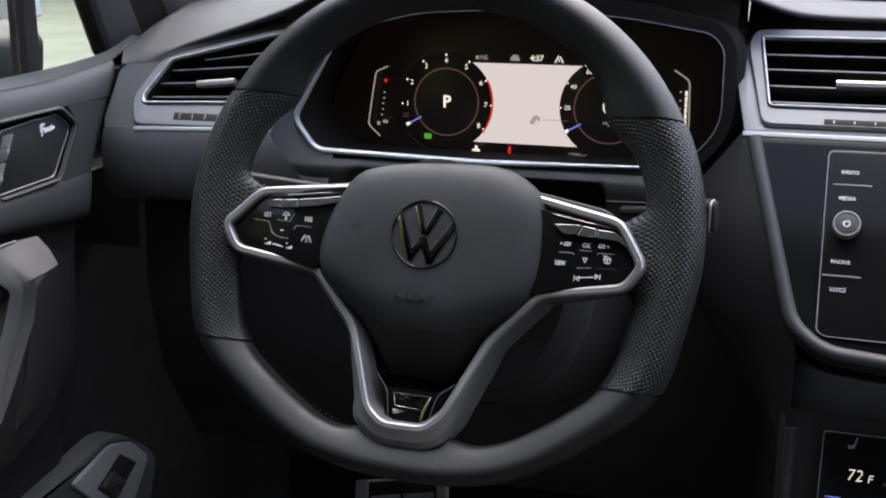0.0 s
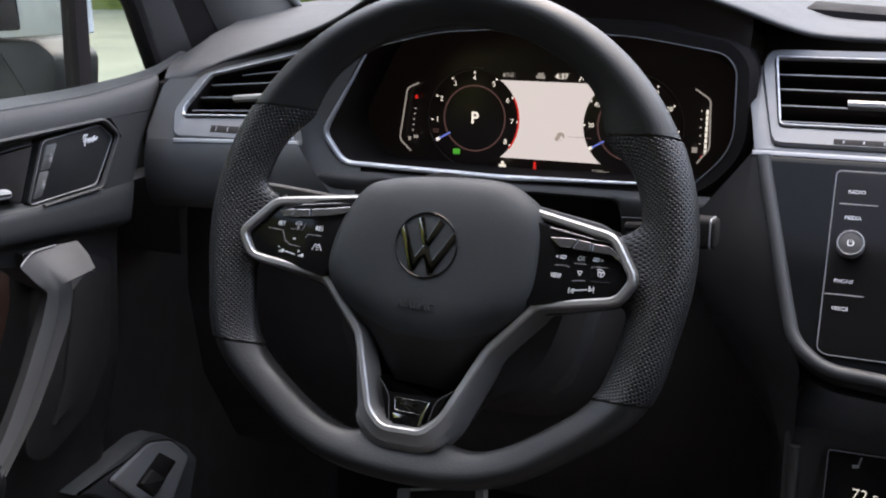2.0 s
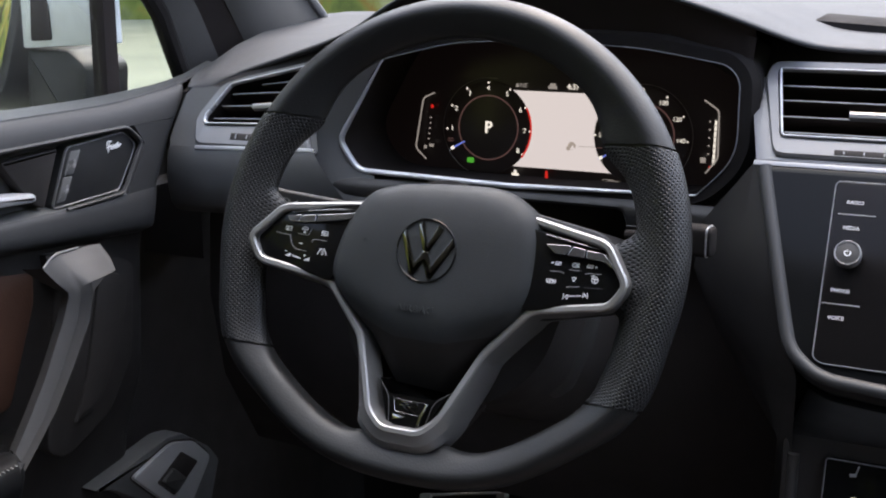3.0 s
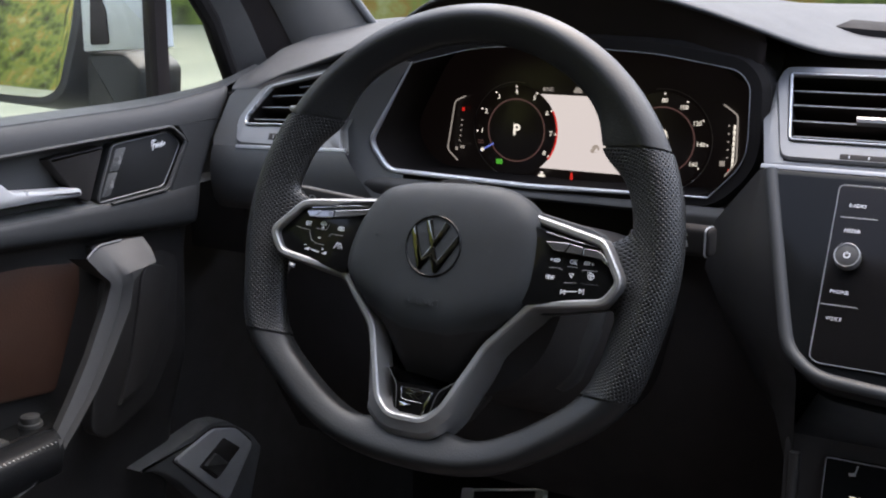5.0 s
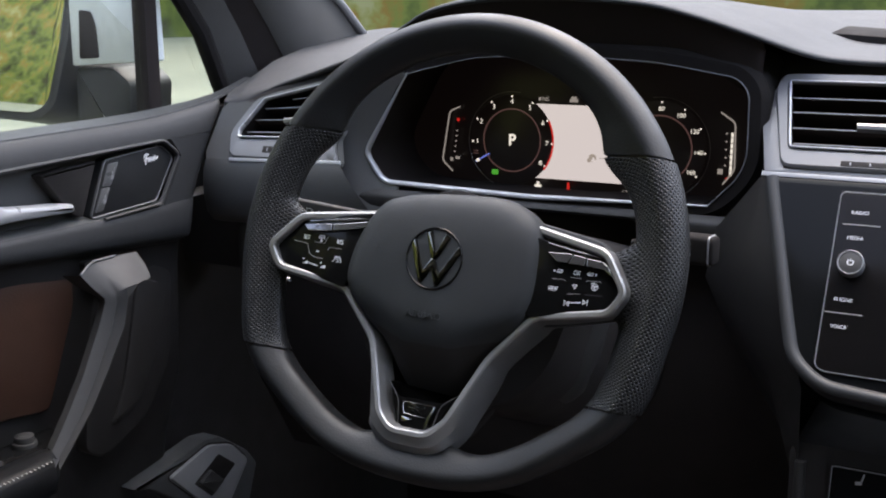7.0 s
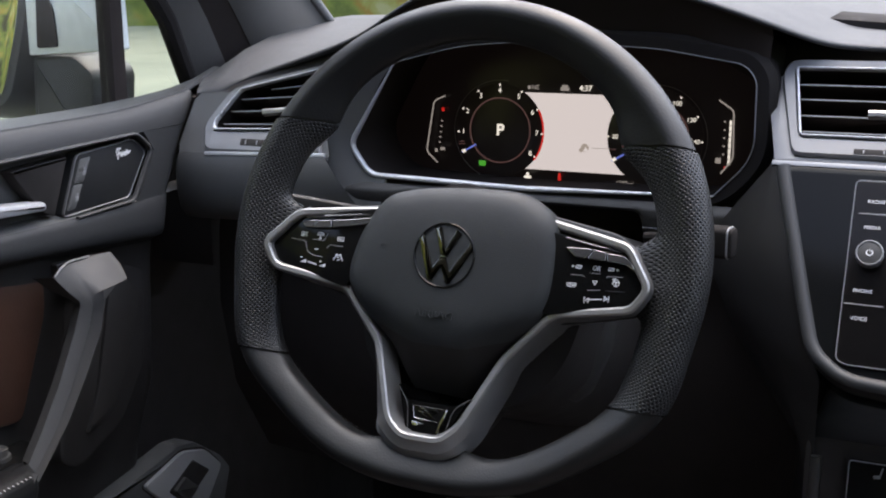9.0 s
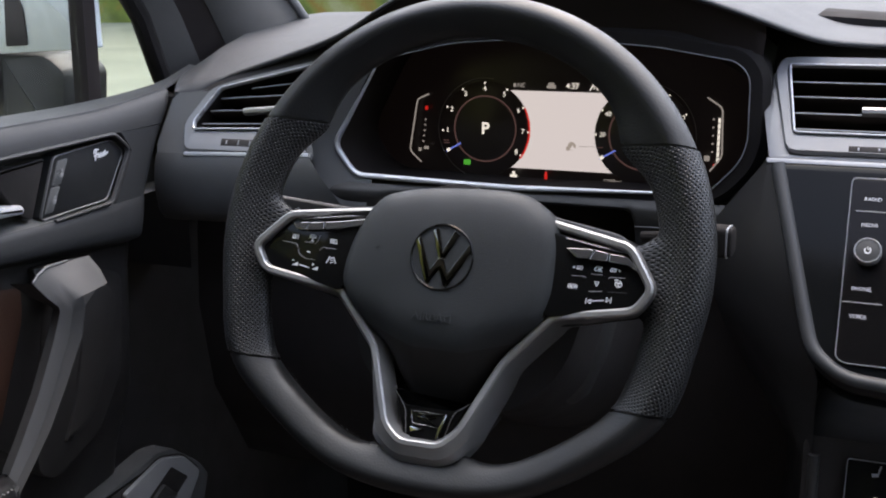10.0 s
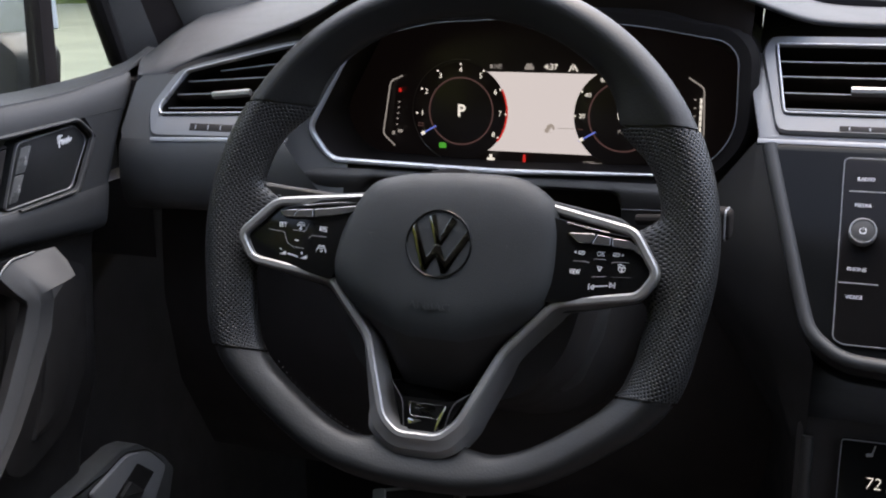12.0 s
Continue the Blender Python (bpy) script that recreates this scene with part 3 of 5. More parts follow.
    # button pods
    for side in (-1, 1):
        inner = [(side * x, y) for x, y in ((0.060, 0.0330), (0.1330, 0.0205), (0.1520, -0.004), (0.1430, -0.0160), (0.078, -0.0305))]
        pod = part("button_panel", slab(rounded(inner, 0.006), -0.012, -0.0006, 0.0010), PIANO, w, "gloss black button panel")
        part("panel_back", slab(rounded([(side * x, y) for x, y in ((0.056, 0.0455 if side > 0 else 0.0385), (0.126, 0.0340 if side > 0 else 0.0290), (0.158, -0.004), (0.146, -0.021), (0.080, -0.037))], 0.008), -0.026, -0.0115, 0.004), VINYL, pod, "grained rear shell of the pod")
        z = (-0.0007, -0.00035)
        lean = pose(0, 0.022, 0, -KEY_LEAN) @ pose(0, -0.022, 0)
        if side < 0:
            row = [[(-0.1236, 0.0163), (-0.1195, 0.0118), (-0.1134, 0.0121), (-0.1100, 0.0180), (-0.1110, 0.0184)], [(-0.0972, 0.0196), (-0.0960, 0.0137), (-0.0800, 0.0166), (-0.0660, 0.0200), (-0.0610, 0.0262), (-0.0850, 0.0215)]]
            slit = [(-0.1203, 0.0200), (-0.1190, 0.0190), (-0.0830, 0.0243), (-0.0604, 0.0275), (-0.0604, 0.0292), (-0.0830, 0.0262)]
            middle = [(-0.1128, 0.0118), (-0.1092, 0.0178), (-0.0980, 0.0194), (-0.0966, 0.0134)]
        else:
            row = [[(0.0890, 0.0196), (0.0975, 0.0132), (0.1058, 0.0134), (0.1086, 0.0190), (0.1076, 0.0206)], [(0.1202, 0.0184), (0.1322, 0.0178), (0.1384, 0.0130), (0.1419, 0.0068), (0.1345, 0.0116), (0.1205, 0.0126)]]
            slit = [(0.0879, 0.0258), (0.1117, 0.0219), (0.1330, 0.0196), (0.1330, 0.0206), (0.1117, 0.0232), (0.0879, 0.0272)]
            middle = [(0.1066, 0.0126), (0.1100, 0.0200), (0.1192, 0.0188), (0.1196, 0.0126)]
        keys = part("upper_keys", joined(*[slab(rounded(r, 0.0008, 3), -0.0030, 0.0008, 0.0005, lean) for r in row]), KEYGLOSS, pod, "tilted row of gloss keys", smooth=False)
        part("key", slab(rounded(middle, 0.0008, 3), -0.0026, 0.0014, 0.0005, lean), KEYGLOSS, keys, "raised gloss key", smooth=False)
        part("key_lip", slab(rounded(slit, 0.0003, 2), -0.0020, 0.0008, 0.0003, lean), KEYGLOSS, keys, "narrow gloss lip above the keys", smooth=False)
        if side < 0:
            for body, x, y, sz in (("SET", -0.1210, 0.0065, 0.0048), ("RES", -0.0890, 0.0059, 0.0048)):
                part("lettering", lettering(body, sz, x, y, -0.0005, ONE, bold=0.00006, stretch=0.80), INK, pod, "white printed letters")
            part("symbol", joined(bars([(-0.1067, 0.0092, 0.0034, 0.0008, 0), (-0.1090, 0.0078, 0.0007, 0.0024, -8), (-0.1044, 0.0078, 0.0007, 0.0024, 8), (-0.1067, 0.0076, 0.0040, 0.0007, 0), (-0.1067, 0.0056, 0.0009, 0.0030, 0), (-0.1067, 0.0046, 0.0024, 0.0006, 0)], *z, ONE)), INK, pod, "white printed symbol")
            part("symbol", bars([(-0.1087, -0.0039, 0.0026, 0.0008, -4)], *z, ONE), INK, pod, "white printed dash")
            part("symbol", bars([(-0.0915, -0.0080, 0.0056, 0.0006, 62), (-0.0862, -0.0080, 0.0056, 0.0006, -62), (-0.0890, -0.0066, 0.0026, 0.0006, 0), (-0.0888, -0.0082, 0.0020, 0.0006, 0), (-0.0884, -0.0100, 0.0022, 0.0006, 20)], *z, ONE), INK, pod, "white printed lane symbol")
            for x, y, plus in ((-0.1187, -0.0141, False), (-0.1017, -0.0157, True)):
                wedge = [(x - 0.0026, y - 0.0010), (x + 0.0026, y + 0.0016), (x + 0.0026, y - 0.0012)]
                mark = [(x - 0.0018, y + 0.0028, 0.0018, 0.0005, 0)] + ([(x - 0.0018, y + 0.0028, 0.0005, 0.0018, 0)] if plus else [])
                part("symbol", joined(slab(rounded(wedge, 0.0002, 2), *z, 0.0001), bars(mark, *z, ONE)), INK, pod, "white printed volume symbol")
            part("symbol", bars([(-0.1106, -0.0149, 0.0084, 0.0008, -10)], *z, ONE), INK, pod, "white printed dash")
            lines = [[(-0.1320, 0.0024), (-0.1192, 0.0015), (-0.1160, -0.0064), (-0.1108, -0.0089), (-0.1026, -0.0093)], [(-0.1128, 0.0035), (-0.1032, 0.0031), (-0.1008, 0.0090)], [(-0.0995, -0.0021), (-0.0981, 0.0007), (-0.0863, 0.0006)]]
        else:
            for body, x, y, sz, sl in (("OK", 0.1132, 0.0074, 0.0048, 0.80), ("VIEW", 0.0966, -0.0063, 0.0046, 0.66)):
                part("lettering", lettering(body, sz, x, y, -0.0005, ONE, bold=0.00006, stretch=sl, slant=0.16), INK, pod, "white printed letters")
            for x, y, a in ((0.1002, 0.0072, -1), (0.1238, 0.0080, 1)):
                leaf = rounded([(x - 0.0026, y - 0.0012), (x - 0.0018, y + 0.0013), (x + 0.0026, y + 0.0012), (x + 0.0018, y - 0.0013)], 0.0006, 3)
                part("symbol", joined(ring_band(leaf, 0.0006, *z, 0.0001), bars([(x, y, 0.0030, 0.0005, 28), (x + a * 0.0042, y, 0.0013, 0.0013, 45)], *z, ONE)), INK, pod, "white printed arrow symbol")
            part("symbol", ring_band(rounded([(0.1114, -0.0012), (0.1152, -0.0010), (0.1134, -0.0046)], 0.0002), 0.0005, *z, 0.0001), INK, pod, "white printed triangle")
            part("symbol", joined(ring_band(circle(0.1283, -0.0011, 0.0025, 20), 0.0005, *z, 0.0001), bars([(0.1283, -0.0004, 0.0040, 0.0008, 0), (0.1283, -0.0020, 0.0008, 0.0026, 0), (0.1265, 0.0016, 0.0026, 0.0006, 20)], *z, ONE)), INK, pod, "white printed wheel symbol")
            part("symbol", bars([(0.1152, -0.0142, 0.0098, 0.0006, 9)], *z, ONE), INK, pod, "white printed dash")
            for x, y, a in ((0.1092, -0.0154, 1), (0.1228, -0.0129, -1)):
                part("symbol", joined(ring_band(rounded([(x - a * 0.0012, y), (x + a * 0.0016, y + 0.0020), (x + a * 0.0016, y - 0.0020)], 0.0002), 0.0005, *z, 0.0001), bars([(x - a * 0.0018, y, 0.0005, 0.0042, 0)], *z, ONE)), INK, pod, "white printed skip symbol")
            lines = [[(0.0952, 0.0011), (0.1032, 0.0016), (0.1057, 0.0007)], [(0.1089, 0.0038), (0.1172, 0.0040)], [(0.1210, 0.0020), (0.1221, 0.0029), (0.1326, 0.0034)], [(0.1085, -0.0085), (0.1179, -0.0073)], [(0.1218, -0.0073), (0.1350, -0.0065)]]
        for k, line in enumerate(lines):
            part("groove", tube([Vector((x, y, -0.0006)) for x, y in (q.to_2d() for q in rounded(line, 0.0012, 4, closed=False))], 0.00024, 5), FADED if side < 0 or k < 4 else PLATE, pod, "fine line between the keys")
    return w


steering_wheel()


# ---- steering column and stalks ----
def column():
    c = thing("steering_column", pose(-0.2505, 0.80, 0.99, -18), "black plastic steering column shroud behind the wheel", "steering column")
    rings = []
    for y, s in ((-0.035, 0.80), (-0.030, 0.95), (0.03, 1.0), (0.12, 1.1), (0.22, 1.15)):
        rings.append([Vector((p.x * s, y, p.y * s - 0.005)) for p in rounded([(-0.060, 0.036), (0.070, 0.036), (0.102, 0.022), (0.106, -0.020), (0.090, -0.085), (0.050, -0.120), (-0.050, -0.120), (-0.086, -0.085), (-0.088, -0.010)], 0.025)])
    part("shroud", loft(rings, True, True), BLACK, c, "smooth black plastic shroud", angle=50)
    # right flank of the shroud, coloured lighter to paint the light on it
    part("shroud_lit_side", rod([(0.082, 0.030, 0.012), (0.080, 0.032, -0.020), (0.074, 0.038, -0.060), (0.064, 0.052, -0.090), (0.050, 0.080, -0.110)], [0.030, 0.030, 0.028, 0.024, 0.012], 28), HARD, c, "right side of the shroud in a lighter black for its sheen")
    part("boss", disc(0, 0, 0.048, -0.045, 0.02, pose(0, -0.03, 0, 90)), BLACK, c, "black boss behind the hub")


def stalks():
    m = pose(-0.405, 0.818, 1.0122, 0, 6, 4)
    s = thing("indicator_stalk", m, "flat dark grey indicator stalk with faint printed symbols", "stalk")
    body = rounded([(-0.040, -0.010), (0.115, -0.012), (0.115, -0.003), (-0.040, -0.002)], 0.003)
    part("lever", slab(body, -0.0095, 0.0075, 0.0025), LOWER, s)
    part("edge", along([Vector((-0.036, -0.0070, 0)), Vector((0.1, -0.0085, 0))], [(0.0007, 0.0079), (-0.0007, 0.0079), (-0.0007, 0.0068), (0.0007, 0.0068)]), PEARL, s, "thin silver edge")
    up = pose(0, -0.0102, 0.0, 90)
    part("symbol", bars([(-0.0200, 0.0012, 0.0052, 0.0009, 0), (-0.0200, -0.0020, 0.0052, 0.0009, 0), (-0.0222, -0.0004, 0.0009, 0.0034, 0), (-0.0166, -0.0004, 0.0022, 0.0020, 0), (-0.0105, -0.0004, 0.0050, 0.0009, 32), (-0.0070, -0.0012, 0.0048, 0.0009, -38)], 0, 0.0004, up), FADED, s, "faint grey symbols")
    m = pose(-0.100, 0.826, 1.0100, 0, 0, -6)
    s = thing("wiper_stalk", m, "dark grey wiper stalk with a silver tip and faint symbols", "stalk")
    def section(x, w):
        return [Vector((x, p.x * w, p.y * w)) for p in rounded([(-0.0085, -0.0115), (0.0085, -0.0115), (0.0085, 0.0115), (-0.0085, 0.0115)], 0.0050, 5)]
    part("lever", loft([section(x, w) for x, w in ((0.002, 0.90), (0.006, 1.0), (0.034, 1.02), (0.0370, 0.98), (0.0376, 0.90))], True, True), SEAL, s, angle=50)
    part("arm", rod([(-0.030, 0.006, -0.004), (0.006, 0, 0)], 0.0040), SEAL, s, "thin black arm")
    part("tip_ring", loft([section(x, w) for x, w in ((0.0372, 0.98), (0.0376, 1.04), (0.0382, 1.03), (0.0386, 0.98))], True, True), PALE, s, "thin silver ring", angle=50)
    part("tip", loft([section(x, w) for x, w in ((0.0384, 0.94), (0.0400, 0.95), (0.0410, 0.86), (0.0415, 0.70))], True, True), SEAL, s, "satin grey tip", angle=60)
    up = pose(0, -0.0086, 0, 90)
    part("symbol", bars([(0.012, 0.004, 0.0040, 0.0006, 40), (0.016, 0.002, 0.0050, 0.0006, 40), (0.012, -0.004, 0.0045, 0.0006, -10), (0.022, 0.005, 0.0045, 0.0006, 0), (0.022, -0.002, 0.0045, 0.0045, 10), (0.004, -0.002, 0.0030, 0.0006, 60)], 0, 0.0003, up), FADED, s, "faint grey symbols")


column()
stalks()


# ---- dashboard ----
LIP = [(-0.630, 0.9466, 1.0906), (-0.617, 0.9468, 1.0904), (-0.603, 0.9478, 1.0918), (-0.588, 0.9520, 1.0990), (-0.565, 0.956, 1.1090), (-0.540, 0.957, 1.1170), (-0.508, 0.957, 1.1270), (-0.464, 0.955, 1.1415), (-0.430, 0.945, 1.1550), (-0.395, 0.930, 1.1720),
       (-0.360, 0.920, 1.187), (-0.310, 0.915, 1.196), (-0.255, 0.915, 1.198), (-0.200, 0.915, 1.1965), (-0.150, 0.918, 1.1915), (-0.110, 0.925, 1.181), (-0.070, 0.935, 1.167), (-0.030, 0.962, 1.1505),
       (0.000, 0.982, 1.1440), (0.060, 0.988, 1.1418), (0.120, 0.988, 1.1415), (0.400, 0.988, 1.1405), (0.900, 0.960, 1.11)]


def bezel_outline():
    """The rim round the dials, in x and z."""
    return rounded([(-0.4500, 1.0470), (-0.4290, 1.0185), (-0.2700, 1.0155), (-0.1010, 1.0205), (-0.0690, 1.0540), (-0.0695, 1.1190), (-0.0800, 1.1310), (-0.1500, 1.1425), (-0.2500, 1.1475), (-0.3300, 1.1430), (-0.4060, 1.1250)], 0.020, 7)


def upright(pts, y):
    """An x-z outline stood up at depth y."""
    return [Vector((p.x, y, p.y)) for p in pts]


VENT_L_OUT = [(-0.6000, 0.0020), (-0.6085, 0.0300), (-0.5870, 0.0690), (-0.5660, 0.0775), (-0.4780, 0.1015), (-0.4480, 0.1060), (-0.4520, 0.0880), (-0.4740, 0.0260), (-0.4640, 0.0040)]


def dashboard():
    d = thing("dashboard", ONE, "charcoal grey soft-touch dashboard with a hood over the dials", "dashboard")
    edge = smooth_line(LIP)
    rows = []
    for p in edge:
        flat = 1.150 + 0.030 * min(1, max(0, (p.x + 0.66) / 0.40))
        w = min(1.0, max(0.0, (-0.35 - p.x) / 0.15))
        k = lambda f: p.z * (1 - f) + flat * f
        rise = 0.25 * w + 0.22 * min(1.0, max(0.0, (-0.53 - p.x) / 0.05)) + 0.10 * (1 - w)
        low = min(1.0, max(0.0, (-0.603 - p.x) / 0.024))
        crisp = [(0.012, -0.0034), (0.0030, -0.0030), (0.0005, -0.0016), (0.0, 0.0), (0.0012, 0.0015), (0.005, 0.0026), (0.020, 0.0045)]
        soft = [(0.006, -0.0300), (0.0002, -0.0060), (0.0, -0.0010), (0.0, 0.0), (0.0040, 0.0012), (0.0120, 0.0030), (0.0260, 0.0058)]
        end = min(1.0, max(0.0, (-0.578 - p.x) / 0.030))        # towards the door the edge rolls softly
        bulge = end * min(1.0, (p.x + 0.630) / 0.020)
        row = [p + Vector((0, a + (b - a) * end - lift * 0.10 * bulge, c + (e - c) * end + lift * bulge)) for (a, c), (b, e), lift in zip(crisp, soft, (0, 0, 0, 0, 0.0030, 0.0062, 0.0082))]
        row += [Vector((p.x, p.y + 0.10, (k(rise) + 0.006) * (1 - low) + (p.z + 0.011) * low)), Vector((p.x, p.y + 0.22, (k(0.45 + 0.15 * w) + 0.006) * (1 - low) + (p.z + 0.012) * low)),
                Vector((p.x, p.y + 0.34, k(0.8 + 0.1 * w) * (1 - low) + 1.104 * low)), Vector((p.x, 1.44, (flat - 0.004) * (1 - low) + 1.104 * low)), Vector((p.x, 1.52, (flat - 0.010) * (1 - low) + 1.102 * low))]
        out = min(1.0, max(0.0, (-0.560 - p.x) / 0.070))
        rows.append([Vector((max(-0.724, q.x - 0.60 * max(0.0, q.y - 0.946) * out), q.y, q.z)) for q in row])
    rows.insert(0, [Vector((q.x, q.y, q.z - 0.030)) for q in rows[0]])
    part("top_pad", loft(rows), PAD, d, "soft grey upper dash pad", angle=60)
    part("pad_end", box(-0.765, -0.660, 1.150, 1.53, 1.040, 1.0700, 0.008), SOFT, d, "grey end of the dash at the pillar")
    slot = [Vector(p) for p in ((-0.0330, 0.0, 0), (0.75, 0.0, 0), (0.75, 0.064, 0), (-0.0520, 0.066, 0))]
    part("demister_slot", slab(slot, -0.012, 0.0, 0.001, pose(0, 1.088, 1.1606, 4.0, 4)), SEAL, d, "black demister slot")
    # lining under the hood, down to the rim of the dials
    top = [p for p in edge if -0.47 <= p.x <= -0.052]
    lining = [[p + Vector((0, 0.0008, -0.0008)) for p in top], [p + Vector((0, 0.010, -0.010)) for p in top], [Vector((min(-0.064, -0.26 + (p.x + 0.26) * 0.99), 0.952, min(p.z - 0.020, 1.150 - 0.6 * max(0, abs(p.x + 0.255) - 0.13)))) for p in top]]
    part("hood_lining", loft(lining), FLOCK, d, "matt black lining of the hood")
    # added sheet, out of sight, that keeps daylight from leaking past the lining
    part("hood_light_stop", box(-0.45, -0.06, 1.10, 1.1600, 1.062, 1.066, 0.001, Matrix(((1, 0, 0, 0), (0, 0, 1, 0), (0, 1, 0, 0), (0, 0, 0, 1)))), FLOCK, d, "added black sheet that stops light leaking under the hood")
    # frame round the dials: outwards and back from the chrome rim
    b = bezel_outline()
    ring = clockwise(list(b))
    steps = [(0.0, 0.9445), (-0.004, 0.9420), (-0.012, 0.9365), (-0.020, 0.9320), (-0.027, 0.9300), (-0.031, 0.9400), (-0.032, 1.06)]

    def widen(p):
        """Broad at the left, narrow under the dials."""
        return 1.0 + 0.55 * min(1.0, max(0.0, (-0.385 - p.x) / 0.03)) * min(1.0, max(0.0, (1.105 - p.y) / 0.035))
    wide = [(offset(ring, o), offset(ring, o * 1.6), y) for o, y in steps]
    walls = [[Vector((a.x + (b.x - a.x) * (widen(p) - 1) / 0.6, y, a.y + (b.y - a.y) * (widen(p) - 1) / 0.6)) for p, a, b in zip(ring, near, far)] for near, far, y in wide]
    shell = [k for k, p in enumerate(ring) if p.x < -0.30 and p.y < 1.1235]
    first = next(k for k in range(len(ring)) if k in shell and (k - 1) % len(ring) not in shell)
    order = [(first + k) % len(ring) for k in range(len(ring))]
    cutoff = len(shell)
    part("dial_shell", loft([[w[k] for k in order[:cutoff]] for w in walls]), SATIN, d, "satin charcoal shell beside the dials", angle=40)
    narrow = [upright(offset(ring, o), y) for o, y in ((0.0, 0.9445), (-0.010, 0.9440), (-0.016, 0.9500), (-0.016, 1.06))]
    part("dial_frame", loft([[w[k] for k in order[cutoff - 1:] + order[:1]] for w in narrow]), SEAL, d, "black frame round the dials", angle=40)
    # left end panel with the vent in it
    rows = []
    for f in (0.0, 0.03, 0.25, 0.5, 0.75, 1.0):
        row = []
        for y, z in ((0.9141, 1.0337), (0.9118, 1.0295), (0.9086, 1.0215), (0.9070, 1.0100), (0.9072, 0.995), (0.9110, 0.976), (0.9190, 0.9665), (0.935, 0.962), (1.02, 0.958)):
            end = -0.468 + 0.85 * (1.040 - max(0.98, z))
            row.append(Vector((-0.637 + f * (end + 0.637), y + (0.006 if f == 0 else 0.0), z + 0.006 * f)))
        rows.append(row)
    part("end_panel", loft(rows), SOFT, d, "grey lower panel at the end of the dash", angle=50)
    side = [(-0.630, 0.9480, 1.0905), (-0.632, 0.9355, 1.0698), (-0.634, 0.9245, 1.0500), (-0.636, 0.9160, 1.0340), (-0.637, 0.9180, 1.0290), (-0.637, 0.9150, 1.0200), (-0.637, 0.9132, 0.9950), (-0.637, 0.9170, 0.9760), (-0.637, 0.9250, 0.9665)]
    part("end_cap", loft([[Vector(q) + Vector((back * -0.05, back, 0)) for q in side] for back in (0.0, 0.010, 0.080)]), BLACK, d, "dark end of the dash", angle=50)
    vo = clockwise(rounded(VENT_L_OUT, 0.004))
    po = clockwise(rounded([(-0.636, 0.0), (-0.634, 0.019), (-0.632, 0.042), (-0.630, 0.0655), (-0.617, 0.0655), (-0.603, 0.0665), (-0.587, 0.0760), (-0.560, 0.0885), (-0.508, 0.1060), (-0.440, 0.1320), (-0.446, 0.090), (-0.468, 0.030), (-0.456, 0.0)], 0.004))
    po, vo = evenly(po, 48), evenly(vo, 48)
    k = min(range(48), key=lambda j: (po[0] - vo[j]).length)
    # the upper faces go black, painting the shadow under the pad lip
    for over, skin, name, text in ((False, SOFT, "vent_surround", "grey panel round the vent"), (True, BLACK, "vent_top_shade", "upper part of the vent panel, black for the shade under the pad")):
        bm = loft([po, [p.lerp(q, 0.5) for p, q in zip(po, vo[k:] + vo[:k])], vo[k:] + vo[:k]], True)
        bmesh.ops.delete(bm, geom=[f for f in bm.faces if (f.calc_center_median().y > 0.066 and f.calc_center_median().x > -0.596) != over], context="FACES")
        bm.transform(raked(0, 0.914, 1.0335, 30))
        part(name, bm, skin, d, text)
    # pale tube standing for the light caught along the shell's left edge
    part("shell_highlight", tube(rounded([(-0.4300, 1.1120), (-0.4460, 1.1020), (-0.4800, 1.0530), (-0.4715, 1.0425)], 0.004, 4, closed=False), 0.0011, 6, m=Matrix(((1, 0, 0, 0), (0, 0, -1, 0.9275), (0, 1, 0, 0), (0, 0, 0, 1)))), PALE, d, "pale tube for the highlight on the dial shell edge")
    part("fascia", loft([[Vector((x, 0.955, 1.03)) for x in (-0.062, 0.0, 0.06, 0.4, 0.9)], [Vector((x, 1.004, z)) for x, z in ((-0.055, 1.1560), (0.0, 1.1440), (0.06, 1.1420), (0.4, 1.1405), (0.9, 1.1090))]]), BLACK, d, "black fascia behind the centre vent")
    part("end_strip", box(0, 0.1385, -0.0020, 0.0020, -0.002, 0.0024, 0.001, raked(-0.600, 0.9140, 1.0340, 15) @ pose(0, 0, 0, 0, 0, 2.2)), BRIGHT, d, "thin chrome strip")
    part("end_filler", box(-0.725, -0.6440, 0.9750, 1.12, 0.90, 1.0825, 0.002), BLACK, d, "black filler in the gap beside the door")
    # panel under the dials
    rows = []
    for x, out, up in ((-0.470, 0.0, 0), (-0.440, 0.004, 0), (-0.40, 0.004, 0.3), (-0.385, 0.0, 1), (-0.25, 0.0, 1), (-0.170, 0.0, 1), (-0.164, 0.0, 0.86), (-0.1605, 0.0, 0.5), (-0.1590, 0.0, 0.0), (-0.12, 0.0, 0), (-0.085, 0.0, 0)):
        low = [(0.9440, 1.0120), (0.9370, 1.0080), (0.9350, 1.0040), (0.9370, 0.9960), (0.9390, 0.9860), (0.9440, 0.9700), (0.9700, 0.9640)]
        high = [(0.9440, 1.0120), (0.9390, 1.0090), (0.9375, 1.0062), (0.9390, 1.0038), (0.9440, 1.0026), (0.9520, 1.0022), (0.9700, 1.0020)]
        rows.append([Vector((x, a + (c - a) * up - out, b + (d - b) * up)) for (a, b), (c, d) in zip(low, high)])
    part("lower_rail", loft(rows), HARD, d, "dark grey rail below the dials", angle=50)
